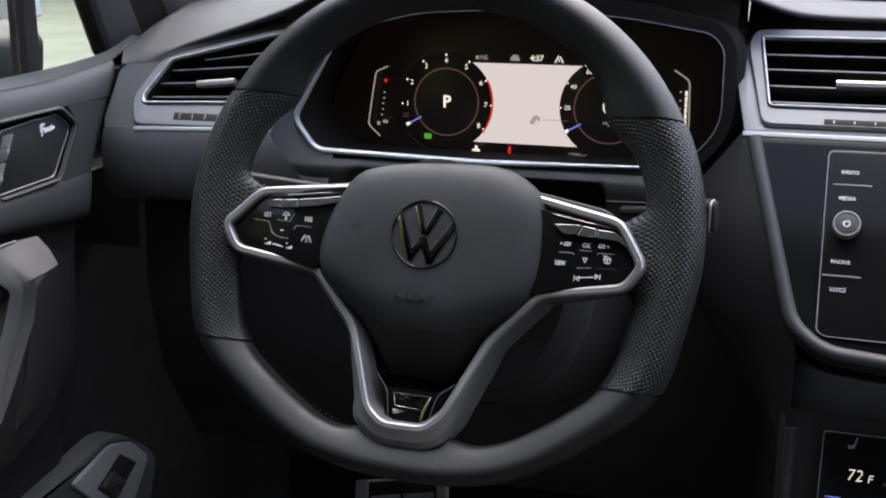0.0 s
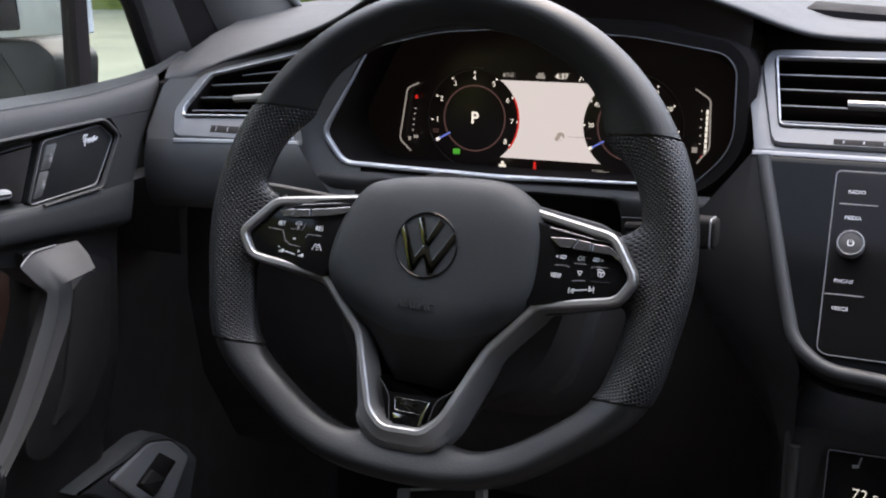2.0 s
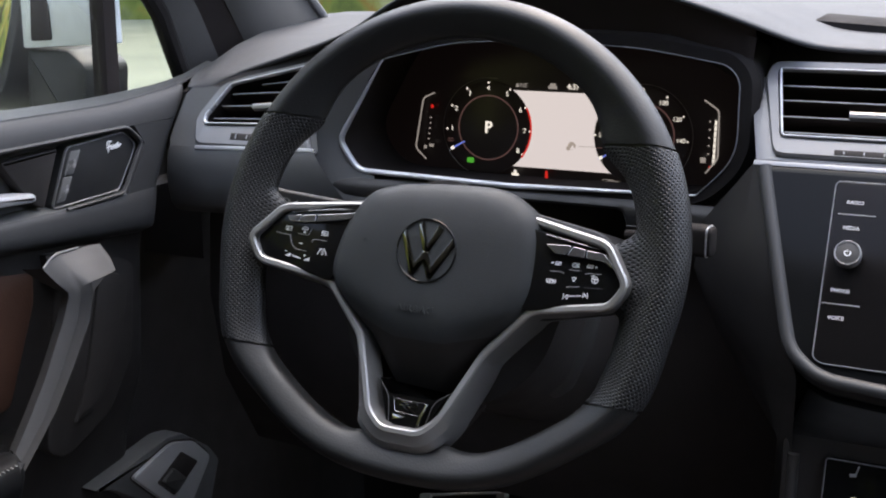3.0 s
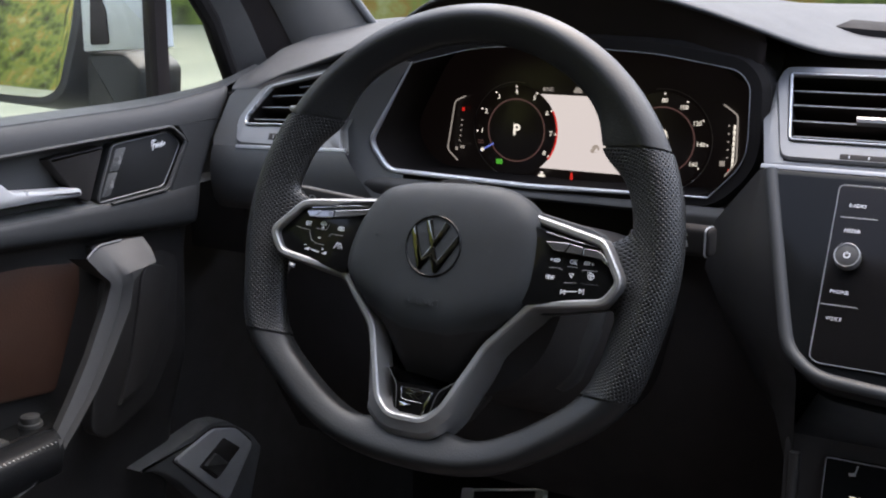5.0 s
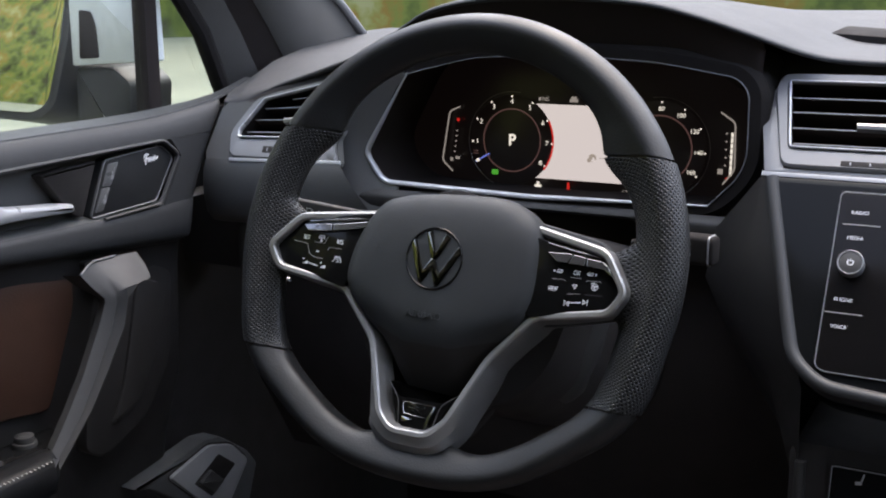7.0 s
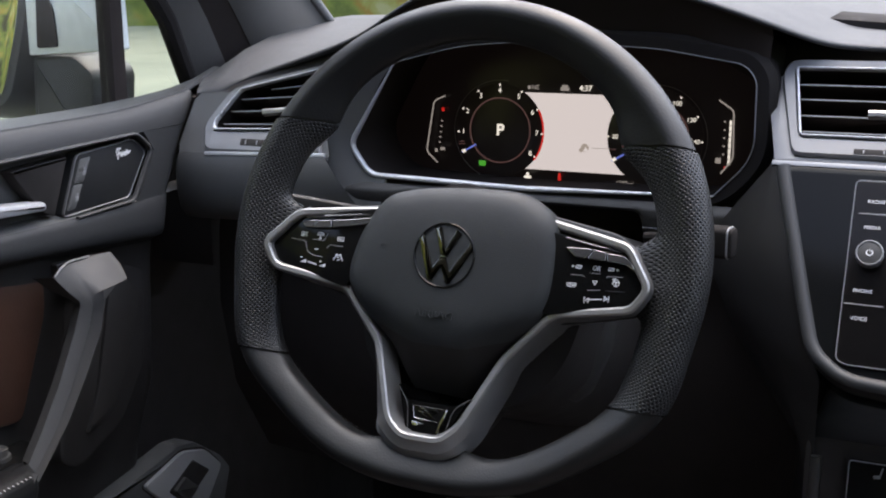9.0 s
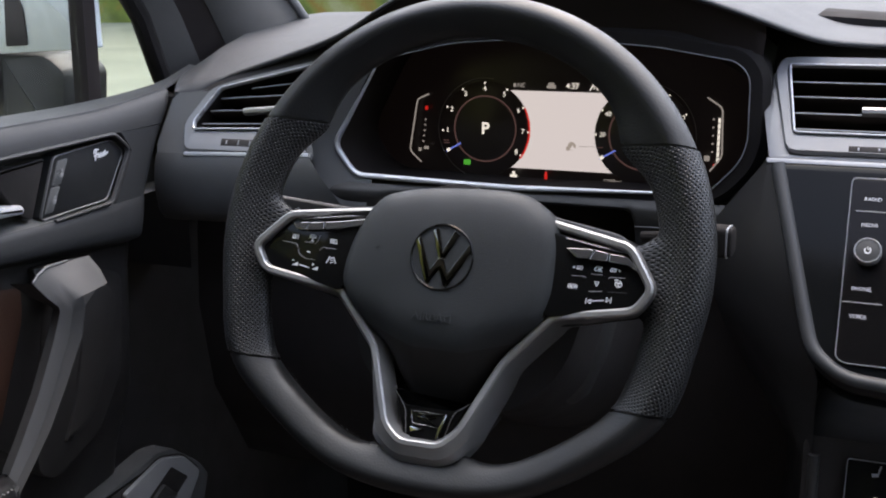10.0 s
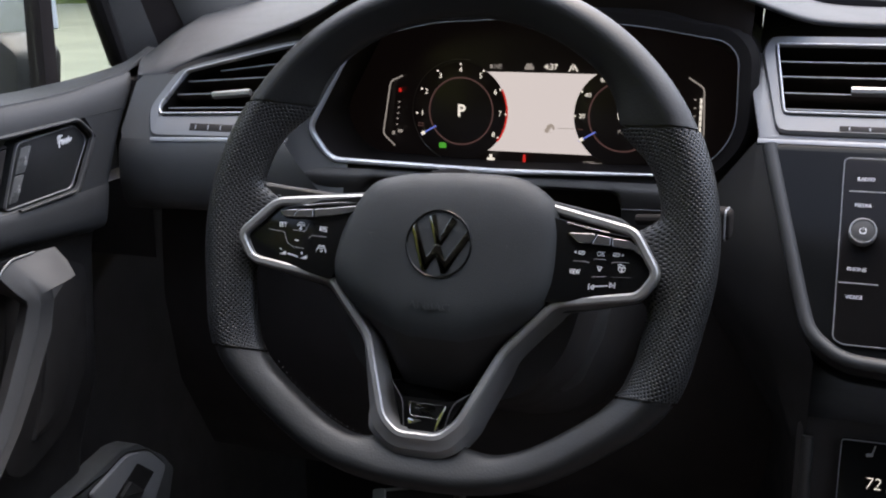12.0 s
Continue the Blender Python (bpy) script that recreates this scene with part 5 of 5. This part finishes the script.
# ---- driver's door ----
def door():
    d = thing("driver_door", ONE, "charcoal door panel with silver trim, a brown insert and a tall grab handle", "car door")
    ys = [0.20, 0.40, 0.55, 0.65, 0.76, 0.84, 0.90, 0.94]

    def bay_top(y):
        return 1.0585 + 0.014 * (y - 0.80)

    def bay_low(y):
        return 0.9925 + 0.02 * abs(y - 0.80)

    def between(table, y):
        """A height read along the door."""
        for (y0, z0), (y1, z1) in zip(table, table[1:]):
            if y <= y1:
                return z0 + (z1 - z0) * (y - y0) / (y1 - y0)
        return table[-1][1]

    def crease(y):
        """Height of the groove between the flat sill and the inner face."""
        return between([(0.20, 1.0785), (0.80, 1.0802), (0.845, 1.0808), (0.88, 1.0826), (0.91, 1.0855), (0.94, 1.0892), (0.974, 1.0930), (1.026, 1.1000), (1.075, 1.1060)], y)

    def groove(y):
        return -0.650 - 0.30 * max(0.0, y - 0.950)
    gap = [(0.40, 0.895), (0.80, 0.897), (0.955, 0.8995), (0.975, 0.902), (0.997, 0.9090), (1.015, 0.9180), (1.033, 0.9275), (1.050, 0.9375), (1.0625, 0.9475), (1.075, 0.9590), (1.089, 0.9740), (1.105, 0.992)]

    def front_edge(z):
        for (z0, y0), (z1, y1) in zip(gap, gap[1:]):
            if z <= z1:
                return y0 + (y1 - y0) * (z - z0) / (z1 - z0)
        return gap[-1][1]
    turn_in = [(0.020, 0.0), (0.012, 0.0010), (0.007, 0.0032), (0.0035, 0.0065), (0.0012, 0.0110), (0.0, 0.0180), (-0.001, 0.060)]

    def strip(lines):
        """A skin of lengthwise lines, each (along, x of y, z of y, front end or None): None turns in at the gap before the dash."""
        rows = []
        for ys_in, fx, fz, end in lines:
            row = [Vector((fx(y), y, fz(y))) for y in ys_in]
            if end is None:
                e = front_edge(fz(0.92))
                row += [Vector((fx(e - back) - deep, e - back, fz(e - back) - 0.4 * max(0.0, deep - 0.006))) for back, deep in turn_in]
            else:
                y0 = ys_in[-1]
                row += [Vector((fx(y0 + (end - y0) * k / 7), y0 + (end - y0) * k / 7, fz(y0 + (end - y0) * k / 7))) for k in range(1, 8)]
            rows.append(row)
        return loft(rows)
    run = [0.20, 0.40, 0.60, 0.72, 0.80, 0.84, 0.865]

    def top(y):
        return between([(0.20, 1.0745), (0.90, 1.0752), (0.977, 1.0762), (1.03, 1.0795), (1.07, 1.0830), (1.14, 1.0900)], y)
    run_on = run + [0.89, 0.91, 0.93, 0.95]
    upper = [(run_on, lambda y: -0.752, lambda y: top(y) - 0.012, 1.14), (run_on, lambda y: -0.745, top, 1.14), (run_on, lambda y: -0.700, lambda y: top(y) * 0.45 + crease(min(y, 1.06)) * 0.55 + 0.0020, 1.11),
             (run_on, lambda y: groove(y) - 0.012, lambda y: crease(y) + 0.0016, 1.070), (run_on, lambda y: groove(y) - 0.0030, lambda y: crease(y) + 0.0008, 1.068), (run_on, lambda y: groove(y) - 0.0018, lambda y: crease(y) - 0.0022, 1.066)]
    part("window_sill", strip(upper), DOORSKIN, d, "grey sill under the side window", angle=50)
    upper = [(run, groove, lambda y: crease(y) - 0.0024, None), (run, lambda y: groove(y) + 0.0008, lambda y: crease(y) - 0.0004, None)]
    upper += [(run, (lambda y, x=x: x), (lambda y, f=f: crease(y) * (1 - f) + bay_top(y) * f), None) for x, f in ((-0.6476, 0.05), (-0.6448, 0.16), (-0.6420, 0.32), (-0.6396, 0.60), (-0.6387, 0.86), (-0.6385, 1.0))]
    part("window_sill_panel", strip(upper), DOORSKIN, d, "grey upper door panel under the window", angle=50)
    # recessed bay behind handle and plate
    rows = [[Vector((x, y, z)) for x, z in ((-0.6395, bay_top(y)), (-0.655, bay_top(y) - 0.006), (-0.657, (bay_top(y) + bay_low(y)) / 2), (-0.655, bay_low(y) + 0.005), (-0.6395, bay_low(y)))] for y in ys]
    part("bay", loft(rows), SOFT, d, "dark recess behind the door handle", angle=50)
    # front of the door between the bay and the gap
    flip = Matrix(((0, 0, 1, 0), (1, 0, 0, 0), (0, 1, 0, 0), (0, 0, 0, 1)))       # (y, z, out) to the world
    side = []
    for z, y0 in ((1.0594, 0.866), (1.054, 0.8705), (1.046, 0.8765), (1.0400, 0.8805), (1.030, 0.8755), (1.015, 0.8655), (1.002, 0.8570), (0.9935, 0.8515)):
        side.append(([y0, y0 + 0.003, (y0 + 0.89) / 2], (lambda y, y0=y0: -0.6385 if y > y0 + 0.001 else -0.644), (lambda y, z=z: z), None))
    part("front_panel", strip(side), DOORSKIN, d, "grey front of the door panel", angle=50)
    # rolled rail under the bay, down to the long crease

    def fold(y):
        return 0.9760 - 0.085 * (y - 0.62)
    rail = [(run, (lambda y: -0.6400 if y < 0.842 else -0.6385), (lambda y: bay_low(y) if y < 0.85 else 0.9935), None)]
    rail += [(run, (lambda y, x=x: x), (lambda y, f=f: (bay_low(min(y, 0.85)) * (1 - f) + fold(y) * f)), None) for x, f in ((-0.6375, 0.08), (-0.6365, 0.25), (-0.6362, 0.60), (-0.6375, 0.88), (-0.6405, 1.0))]
    rail.append((run, lambda y: -0.6490, lambda y: fold(y) - 0.0035, None))
    part("rail", strip(rail), DOORSKIN, d, "charcoal rolled rail of the door", angle=50)
    low = [(run, (lambda y, x=x: x), (lambda y, f=f, z=z: (fold(y) - 0.0035) * (1 - f) + z * f), None) for x, f, z in ((-0.6488, 0.0, 0.9), (-0.6545, 0.05, 0.90), (-0.658, 0.5, 0.90), (-0.660, 1.0, 0.88), (-0.664, 1.0, 0.80), (-0.690, 1.0, 0.72), (-0.705, 1.0, 0.62), (-0.705, 1.0, 0.45))]
    part("lower_panel", strip(low), LOWER, d, "black lower door panel", angle=50)
    # silver line round the bay
    line = rounded([(0.20, 1.0475), (0.62, 1.0555), (0.858, 1.0595), (0.8785, 1.0430), (0.8480, 0.9960), (0.770, 0.9935)], 0.006, 5, closed=False)
    part("trim_strip", along(line, lambda f: [(-0.0016, -0.6400), (-0.0014, -0.6366), (0.0, -0.6358), (0.0014, -0.6366), (0.0016, -0.6420)] if f < 0.84 else [(-0.0011, -0.6400), (-0.0009, -0.6365), (0.0, -0.6358), (0.0009, -0.6365), (0.0011, -0.6400)], m=flip), HANDLE, d, "silver trim strip")
    # plate with lock buttons
    plate = rounded([(0.7790, 1.0500), (0.8580, 1.0545), (0.8745, 1.0400), (0.8455, 0.9985), (0.7550, 0.9955)], 0.006)
    p = part("lock_plate", slab(plate, -0.656, -0.6420, 0.002, flip), PLATE, d, "dark gloss plate with lock buttons")
    part("plate_rim", ring_band(plate, 0.0011, -0.644, -0.6412, 0.0004, flip), PEARL, p, "thin silver rim")
    part("lock_button", slab(rounded([(0.7830, 1.0450), (0.7970, 1.0455), (0.7850, 1.0240), (0.7730, 1.0240)], 0.002), -0.643, -0.6412, 0.0008, flip), SATIN, p, "dark lock button")
    part("lock_button", slab(rounded([(0.7720, 1.0225), (0.7840, 1.0225), (0.7720, 1.0010), (0.7610, 1.0005)], 0.002), -0.643, -0.6412, 0.0008, flip), SATIN, p, "dark unlock button")
    for y, z in ((0.7860, 1.034), (0.7740, 1.012)):
        part("symbol", joined(slab(rounded([(y - 0.002, z - 0.004), (y + 0.002, z - 0.004), (y + 0.003, z), (y - 0.001, z)], 0.0004), -0.6412, -0.6408, 0.0001, flip), slab(rounded([(y, z + 0.001), (y + 0.002, z + 0.001), (y + 0.0025, z + 0.003), (y + 0.0005, z + 0.003)], 0.0003), -0.6412, -0.6408, 0.0001, flip)), FADED, p, "faint lock symbol")
    script = flip @ pose(0.8420, 1.0425, -0.6418)
    curl = [[(-0.0098, 0.0012), (-0.0080, 0.0048), (-0.0030, 0.0046)], [(-0.0058, 0.0046), (-0.0072, 0.0), (-0.0085, -0.0052)], [(-0.0102, -0.0008), (-0.0040, 0.0008)],
            [(-0.0045, -0.0030), (-0.0032, 0.0008), (-0.0018, -0.0026), (-0.0002, 0.0010), (0.0014, -0.0024), (0.0030, 0.0010), (0.0040, -0.0022), (0.0058, 0.0022), (0.0068, -0.0014), (0.0098, 0.0010)]]
    part("plate_mark", joined(*[tube(smooth_line([(x, y, 0) for x, y in line], 5), 0.00075, 6, m=script) for line in curl]), INK, p, "plain cream script-like mark")
    # pull lever of the door
    lever = rounded([(0.560, 1.0500), (0.600, 1.0510), (0.6320, 1.0420), (0.6540, 1.0237), (0.7330, 1.0150), (0.7325, 1.0068), (0.680, 1.0095), (0.6165, 1.0105), (0.560, 1.007)], 0.004)
    part("door_handle", slab(lever, -0.652, -0.6350, 0.005, flip), BRIGHT, d, "satin silver inner door handle")
    part("handle_cheek", slab(rounded([(0.700, 1.046), (0.770, 1.050), (0.748, 0.998), (0.735, 1.003)], 0.004), -0.656, -0.6425, 0.003, flip), BLACK, d, "black cheek beside the handle")
    # brown insert
    ins = rounded([(0.20, 0.965), (0.631, 0.9600), (0.7420, 0.9410), (0.7400, 0.9100), (0.700, 0.8180), (0.617, 0.8300), (0.20, 0.838)], 0.010)
    part("insert", slab(ins, -0.668, -0.6565, 0.004, flip), BROWN, d, "brown leather insert")
    # grab handle: a bent head on the door, running on into a long grooved shaft
    back = [(-0.655, 0.7255, 0.9455), (-0.630, 0.7255, 0.9485), (-0.630, 0.7330, 0.9540), (-0.630, 0.7410, 0.9574), (-0.630, 0.7430, 0.9578), (-0.630, 0.7450, 0.9580), (-0.630, 0.7700, 0.9578), (-0.630, 0.7860, 0.9570), (-0.631, 0.8010, 0.9555)]
    half = [(-0.640, 0.7330, 0.9330), (-0.6210, 0.7325, 0.9345), (-0.6195, 0.7375, 0.9400), (-0.6180, 0.7440, 0.9435), (-0.6178, 0.7455, 0.9440), (-0.6172, 0.7475, 0.9445), (-0.6140, 0.7620, 0.9465), (-0.6140, 0.7800, 0.9470), (-0.6160, 0.7965, 0.9460)]
    edge = [(-0.628, 0.7420, 0.9240), (-0.6140, 0.7378, 0.9255), (-0.6115, 0.7410, 0.9275), (-0.6090, 0.7455, 0.9285), (-0.6086, 0.7470, 0.9285), (-0.6070, 0.7485, 0.9295), (-0.6005, 0.7540, 0.9335), (-0.6010, 0.7720, 0.9343), (-0.6040, 0.7905, 0.9350)]
    rows = [[Vector(p) for p in r] for r in (back, half, edge)]
    for (yl, zl), (ym, zm), (yr, zr) in (((0.7382, 0.9210), (0.7488, 0.9195), (0.7540, 0.9245)), ((0.7284, 0.9000), (0.7410, 0.8972), (0.7470, 0.8985)), ((0.7033, 0.8573), (0.7152, 0.8545), (0.7212, 0.8602)), ((0.6801, 0.8253), (0.6918, 0.8222), (0.6978, 0.8296)), ((0.6588, 0.7987), (0.6648, 0.7960), (0.6690, 0.8010)), ((0.6480, 0.7860), (0.6520, 0.7850), (0.6540, 0.7870))):
        rows.append([Vector(p) for p in ((-0.626, yl + 0.0050, zl), (-0.6140, yl, zl), (-0.6120, yl + 0.0022, zl - 0.0004), (-0.6082, ym - 0.0016, zm), (-0.6094, ym, zm), (-0.6078, ym + 0.0010, zm + 0.0004), (-0.6000, yr, zr), (-0.6012, yr + 0.0022, zr - 0.0008), (-0.624, yr + 0.0080, zr - 0.002))])
    h = part("grab_handle", loft(rows), HANDLE, d, "tall satin grey grab handle", angle=42)
    part("grip_neck", slab(rounded([(0.7480, 0.9540), (0.7950, 0.9500), (0.7900, 0.9300), (0.7560, 0.9270)], 0.004), -0.665, -0.6480, 0.001, flip), HARD, h, "black neck behind the handle")
    part("grip_line", rod([Vector(p) + Vector((0.0012, 0, 0.0008)) for p in back[1:7]], 0.0009, 8), PALE, h, "bright upper edge")
    # hollow in front of the handle
    hol = rounded([(0.8300, 0.9190), (0.8530, 0.9110), (0.8640, 0.8973), (0.8535, 0.8569), (0.8386, 0.8267), (0.8157, 0.7912), (0.7999, 0.7827), (0.7754, 0.7775), (0.7832, 0.7893), (0.7964, 0.8184), (0.8110, 0.8700), (0.8200, 0.9045)], 0.004)
    part("hollow", slab(hol, -0.668, -0.6545, 0.002, flip), LOWER, d, "smooth dark panel beside the handle")
    part("hollow_surround", slab(rounded([(0.770, 0.9480), (0.8230, 0.9480), (0.8800, 0.9180), (0.8680, 0.8200), (0.8300, 0.770), (0.7650, 0.7450), (0.7400, 0.7600)], 0.012), -0.672, -0.6578, 0.004, flip), LOWER, d, "dark moulded surround")
    # armrest with white stitching
    rows = []
    for y, w in ((0.20, 1.0), (0.45, 1.0), (0.60, 1.0), (0.632, 0.95), (0.644, 0.6), (0.650, 0.1)):
        e = 0.022 * (1 - w)
        rows.append([Vector((x, y, z)) for x, z in ((-0.662, 0.7990), (-0.6225, 0.7995), (-0.6195, 0.8050), (-0.605, 0.8090), (-0.590 - e, 0.8095), (-0.5835 - e, 0.8075), (-0.580 - e, 0.8030), (-0.5785 - e, 0.792), (-0.5835 - e, 0.776), (-0.60, 0.768), (-0.655, 0.764))])
    a = part("armrest", loft(rows), ARMHIDE, d, "black leather armrest", angle=50)
    tagged(part("stitching", joined(*[box(-0.0011, 0.0011, -0.0005, 0.0005, 0, 0.0007, 0.0003, pose(-0.5830, 0.42 + 0.0046 * k, 0.8070, 0, 35, 90)) for k in range(47)]), THREAD, a, "white stitches"), kind="stuff")
    s = part("switch_plate", slab(rounded([(-0.660, 0.40), (-0.622, 0.40), (-0.622, 0.650), (-0.630, 0.690), (-0.660, 0.700)], 0.006), 0.797, 0.8020, 0.001), PIANO, d, "gloss black switch plate")
    k = part("mirror_knob", joined(disc(-0.6440, 0.6560, 0.0110, 0.802, 0.806, None, 28), disc(-0.6440, 0.6560, 0.0088, 0.806, 0.812, None, 28)), HARD, s, "round mirror adjusting knob")
    part("knob_cap", disc(-0.6440, 0.6560, 0.0065, 0.812, 0.8126, None, 20), HARD, k, "pale knob mark")
    for x, y in ((-0.6480, 0.604), (-0.6310, 0.606)):
        part("window_switch", box(x - 0.006, x + 0.006, y - 0.010, y + 0.010, 0.801, 0.8065, 0.002), HARD, s, "small window switch")
    # silver curve at the foot of the armrest
    foot = rounded([(0.6400, 0.8060), (0.6263, 0.7907), (0.6172, 0.7831), (0.6007, 0.7758), (0.5696, 0.7693), (0.20, 0.758)], 0.008, 5, closed=False)
    part("foot_trim", along(foot, [(0.0016, -0.594), (0.0016, -0.586), (0.0004, -0.5825), (-0.0016, -0.5835), (-0.0030, -0.588), (-0.0030, -0.594)], m=flip), HANDLE, d, "grey curve under the armrest")
    # tailgate switch low in the door
    f = slab(rounded([(0.8160, 0.6845), (0.9340, 0.7000), (0.9600, 0.6950), (1.0090, 0.6590), (1.0260, 0.6370), (0.9980, 0.5660), (0.9640, 0.5530), (0.9286, 0.5918), (0.8751, 0.6510), (0.8440, 0.6740)], 0.005), -0.700, -0.6745, 0.003, flip)
    e = part("switch_frame", f, SOFT, d, "dark grey surround of the tailgate switch")
    part("switch_panel", slab(rounded([(0.8680, 0.6790), (0.9360, 0.6930), (0.9760, 0.6800), (1.0050, 0.6500), (0.9540, 0.5940)], 0.009), -0.6755, -0.6700, 0.002, flip), BRACKET, e, "satin grey panel")
    part("switch_seam", ring_band(rounded([(0.8645, 0.6795), (0.9360, 0.6955), (0.9775, 0.6820), (1.0085, 0.6500), (0.9540, 0.5900)], 0.010), 0.0016, -0.676, -0.6740, 0.0004, flip), FLOCK, e, "dark seam round the panel")
    part("switch_well", slab(rounded([(0.9060, 0.6570), (0.9500, 0.6775), (0.9790, 0.6540), (0.9340, 0.6300)], 0.003), -0.672, -0.6694, 0.0005, flip), BLACK, e, "black switch well")
    part("rocker", slab(rounded([(0.9120, 0.6560), (0.9320, 0.6650), (0.9540, 0.6440), (0.9340, 0.6335)], 0.003), -0.670, -0.6650, 0.002, flip), HARD, e, "black rocker switch")
    # glass, divider and seals
    g = part("side_window", box(0.20, 0.945, 1.055, 1.50, -0.7475, -0.7440, 0.0005, flip), GLASS, d, "clear side window")
    g.visible_shadow = False
    part("window_divider", slab([Vector(p) for p in ((0.9470, 1.050, 0), (0.9690, 1.050, 0), (0.9720, 1.30, 0), (0.9520, 1.30, 0))], -0.757, -0.738, 0.004, flip), FLOCK, d, "black window divider")
    q = slab([Vector(p) for p in ((0.97, 1.055, 0), (1.09, 1.06, 0), (1.06, 1.12, 0), (0.97, 1.28, 0))], -0.7475, -0.7440, 0.0005, flip)
    g = part("quarter_window", q, GLASS, d, "clear quarter window")
    g.visible_shadow = False
    part("sill_seal", box(0.20, 0.945, 1.050, 1.064, -0.756, -0.738, 0.003, flip), SEAL, d, "black window seal")


door()


def pillar():
    a = [(-0.748, 1.120, 1.060), (-0.746, 1.082, 1.085), (-0.742, 1.045, 1.150), (-0.738, 1.010, 1.195), (-0.715, 0.86, 1.32), (-0.66, 0.42, 1.50)]
    b = [(-0.735, 1.125, 1.070), (-0.732, 1.095, 1.094), (-0.728, 1.060, 1.155), (-0.724, 1.025, 1.200), (-0.700, 0.88, 1.32), (-0.645, 0.43, 1.495)]
    c = [(-0.684, 1.245, 1.095), (-0.681, 1.215, 1.112), (-0.676, 1.155, 1.170), (-0.671, 1.105, 1.215), (-0.648, 0.93, 1.33), (-0.61, 0.45, 1.49)]
    e = [(-0.675, 1.33, 1.110), (-0.672, 1.31, 1.130), (-0.672, 1.24, 1.185), (-0.672, 1.17, 1.230), (-0.650, 0.97, 1.345), (-0.60, 0.47, 1.50)]
    f = [(-0.690, 1.345, 1.110), (-0.688, 1.33, 1.135), (-0.688, 1.26, 1.195), (-0.688, 1.19, 1.240), (-0.665, 0.99, 1.355), (-0.61, 0.48, 1.51)]
    rows = [[Vector(q) for q in r] for r in (a, b, c, e, f)]
    between = lambda g, deep: [p.lerp(q, g) + Vector((-deep, 0, 0)) for p, q in zip(rows[1], rows[2])]
    p = part("a_pillar", loft([between(0.62, 0.004), between(0.70, 0.0), rows[2], rows[3], rows[4]]), PILLAR, angle=60)
    tagged(p, "dark grey trim of the windscreen pillar", "pillar", kind="structure")
    p = part("door_frame", loft([rows[0], rows[1], between(0.26, 0.0), between(0.30, 0.006)]), PILLAR, angle=60)
    tagged(p, "dark grey painted frame beside the quarter window", "door frame", kind="structure")
    p = part("pillar_gap", loft([between(0.28, 0.007), between(0.66, 0.006)]), FLOCK, angle=60)
    tagged(p, "black gap between door frame and pillar trim", "gap", kind="structure")
    s = part("pillar_seal", rod([(-0.742, 1.105, 1.075), (-0.740, 1.076, 1.090), (-0.737, 1.040, 1.160), (-0.733, 1.003, 1.200), (-0.712, 0.86, 1.325), (-0.66, 0.62, 1.49)], 0.011), SEAL)
    tagged(s, "black rubber seal along the pillar", "seal", kind="structure")
    # windscreen border; its pale colour paints in the light of the sky
    s = part("skylit_windscreen_edge", rod([Vector(q) + Vector((0.002, 0, 0.001)) for q in e], 0.0055), PALE)
    tagged(s, "windscreen border along the pillar, coloured pale for the sky on it", "trim", kind="structure")


pillar()


def door_mirror():
    m = thing("door_mirror", pose(-0.887, 0.965, 1.10), "exterior door mirror in white and dark grey showing autumn trees", "door mirror")
    face = pose(0, 0, 0, 90)
    tilted = pose(0, 0, 0, 78.5)
    shape = rounded([(-0.25, -0.0275), (-0.107, -0.0355), (-0.042, -0.0360), (-0.0190, -0.0230), (-0.0060, 0.050), (-0.0010, 0.14), (-0.25, 0.14)], 0.012)
    part("housing", slab(offset(clockwise(list(shape)), -0.010), -0.09, 0.004, 0.004, tilted), HARD, m, "dark grey mirror housing")
    part("glass", slab(clockwise(list(shape)), 0.002, 0.0060, 0.0005, tilted), MIRROR, m, "silvered mirror glass")
    part("arm", slab(rounded([(0.0, -0.075), (0.086, -0.085), (0.096, 0.004), (0.070, 0.022), (0.006, 0.022)], 0.01), -0.08, -0.010, 0.01, face), HARD, m, "grey mirror arm")
    part("cap", slab(rounded([(0.0100, 0.0215), (0.1430, 0.0300), (0.1400, 0.14), (0.012, 0.14)], 0.003), -0.018, -0.005, 0.003, face), PAINT, m, "white painted cap")
    part("slot", slab(rounded([(0.0245, 0.0300), (0.0553, 0.0320), (0.0530, 0.0700), (0.0470, 0.0850), (0.0290, 0.0870)], 0.004), -0.006, -0.003, 0.001, face), FLOCK, m, "black slot in the cap")


door_mirror()


def pedal():
    p = thing("foot_rest", pose(-0.506, 1.368, 0.478, -35, -13), "steel-faced foot rest with black rubber bars in the footwell", "pedal")
    part("plate", box(-0.066, 0.066, 0.0, 0.012, -0.12, 0.0, 0.004), RUBBER, p, "black rubber plate")
    part("side_rail", box(-0.068, -0.050, -0.006, 0.010, -0.12, 0.0, 0.003), STEEL, p, "bright steel rail")
    part("side_rail", box(0.056, 0.068, -0.006, 0.010, -0.12, 0.0, 0.003), STEEL, p, "bright steel rail")
    part("top_rail", box(-0.050, 0.056, -0.002, 0.010, -0.004, 0.0, 0.0015), STEEL, p, "thin steel edge")
    for k in range(3):
        for x in (-0.044, 0.006):
            part("steel_bar", box(x, x + 0.044, -0.005, 0.002, -0.036 - 0.034 * k, -0.024 - 0.034 * k, 0.002), STEEL, p, "bright steel bar")


pedal()
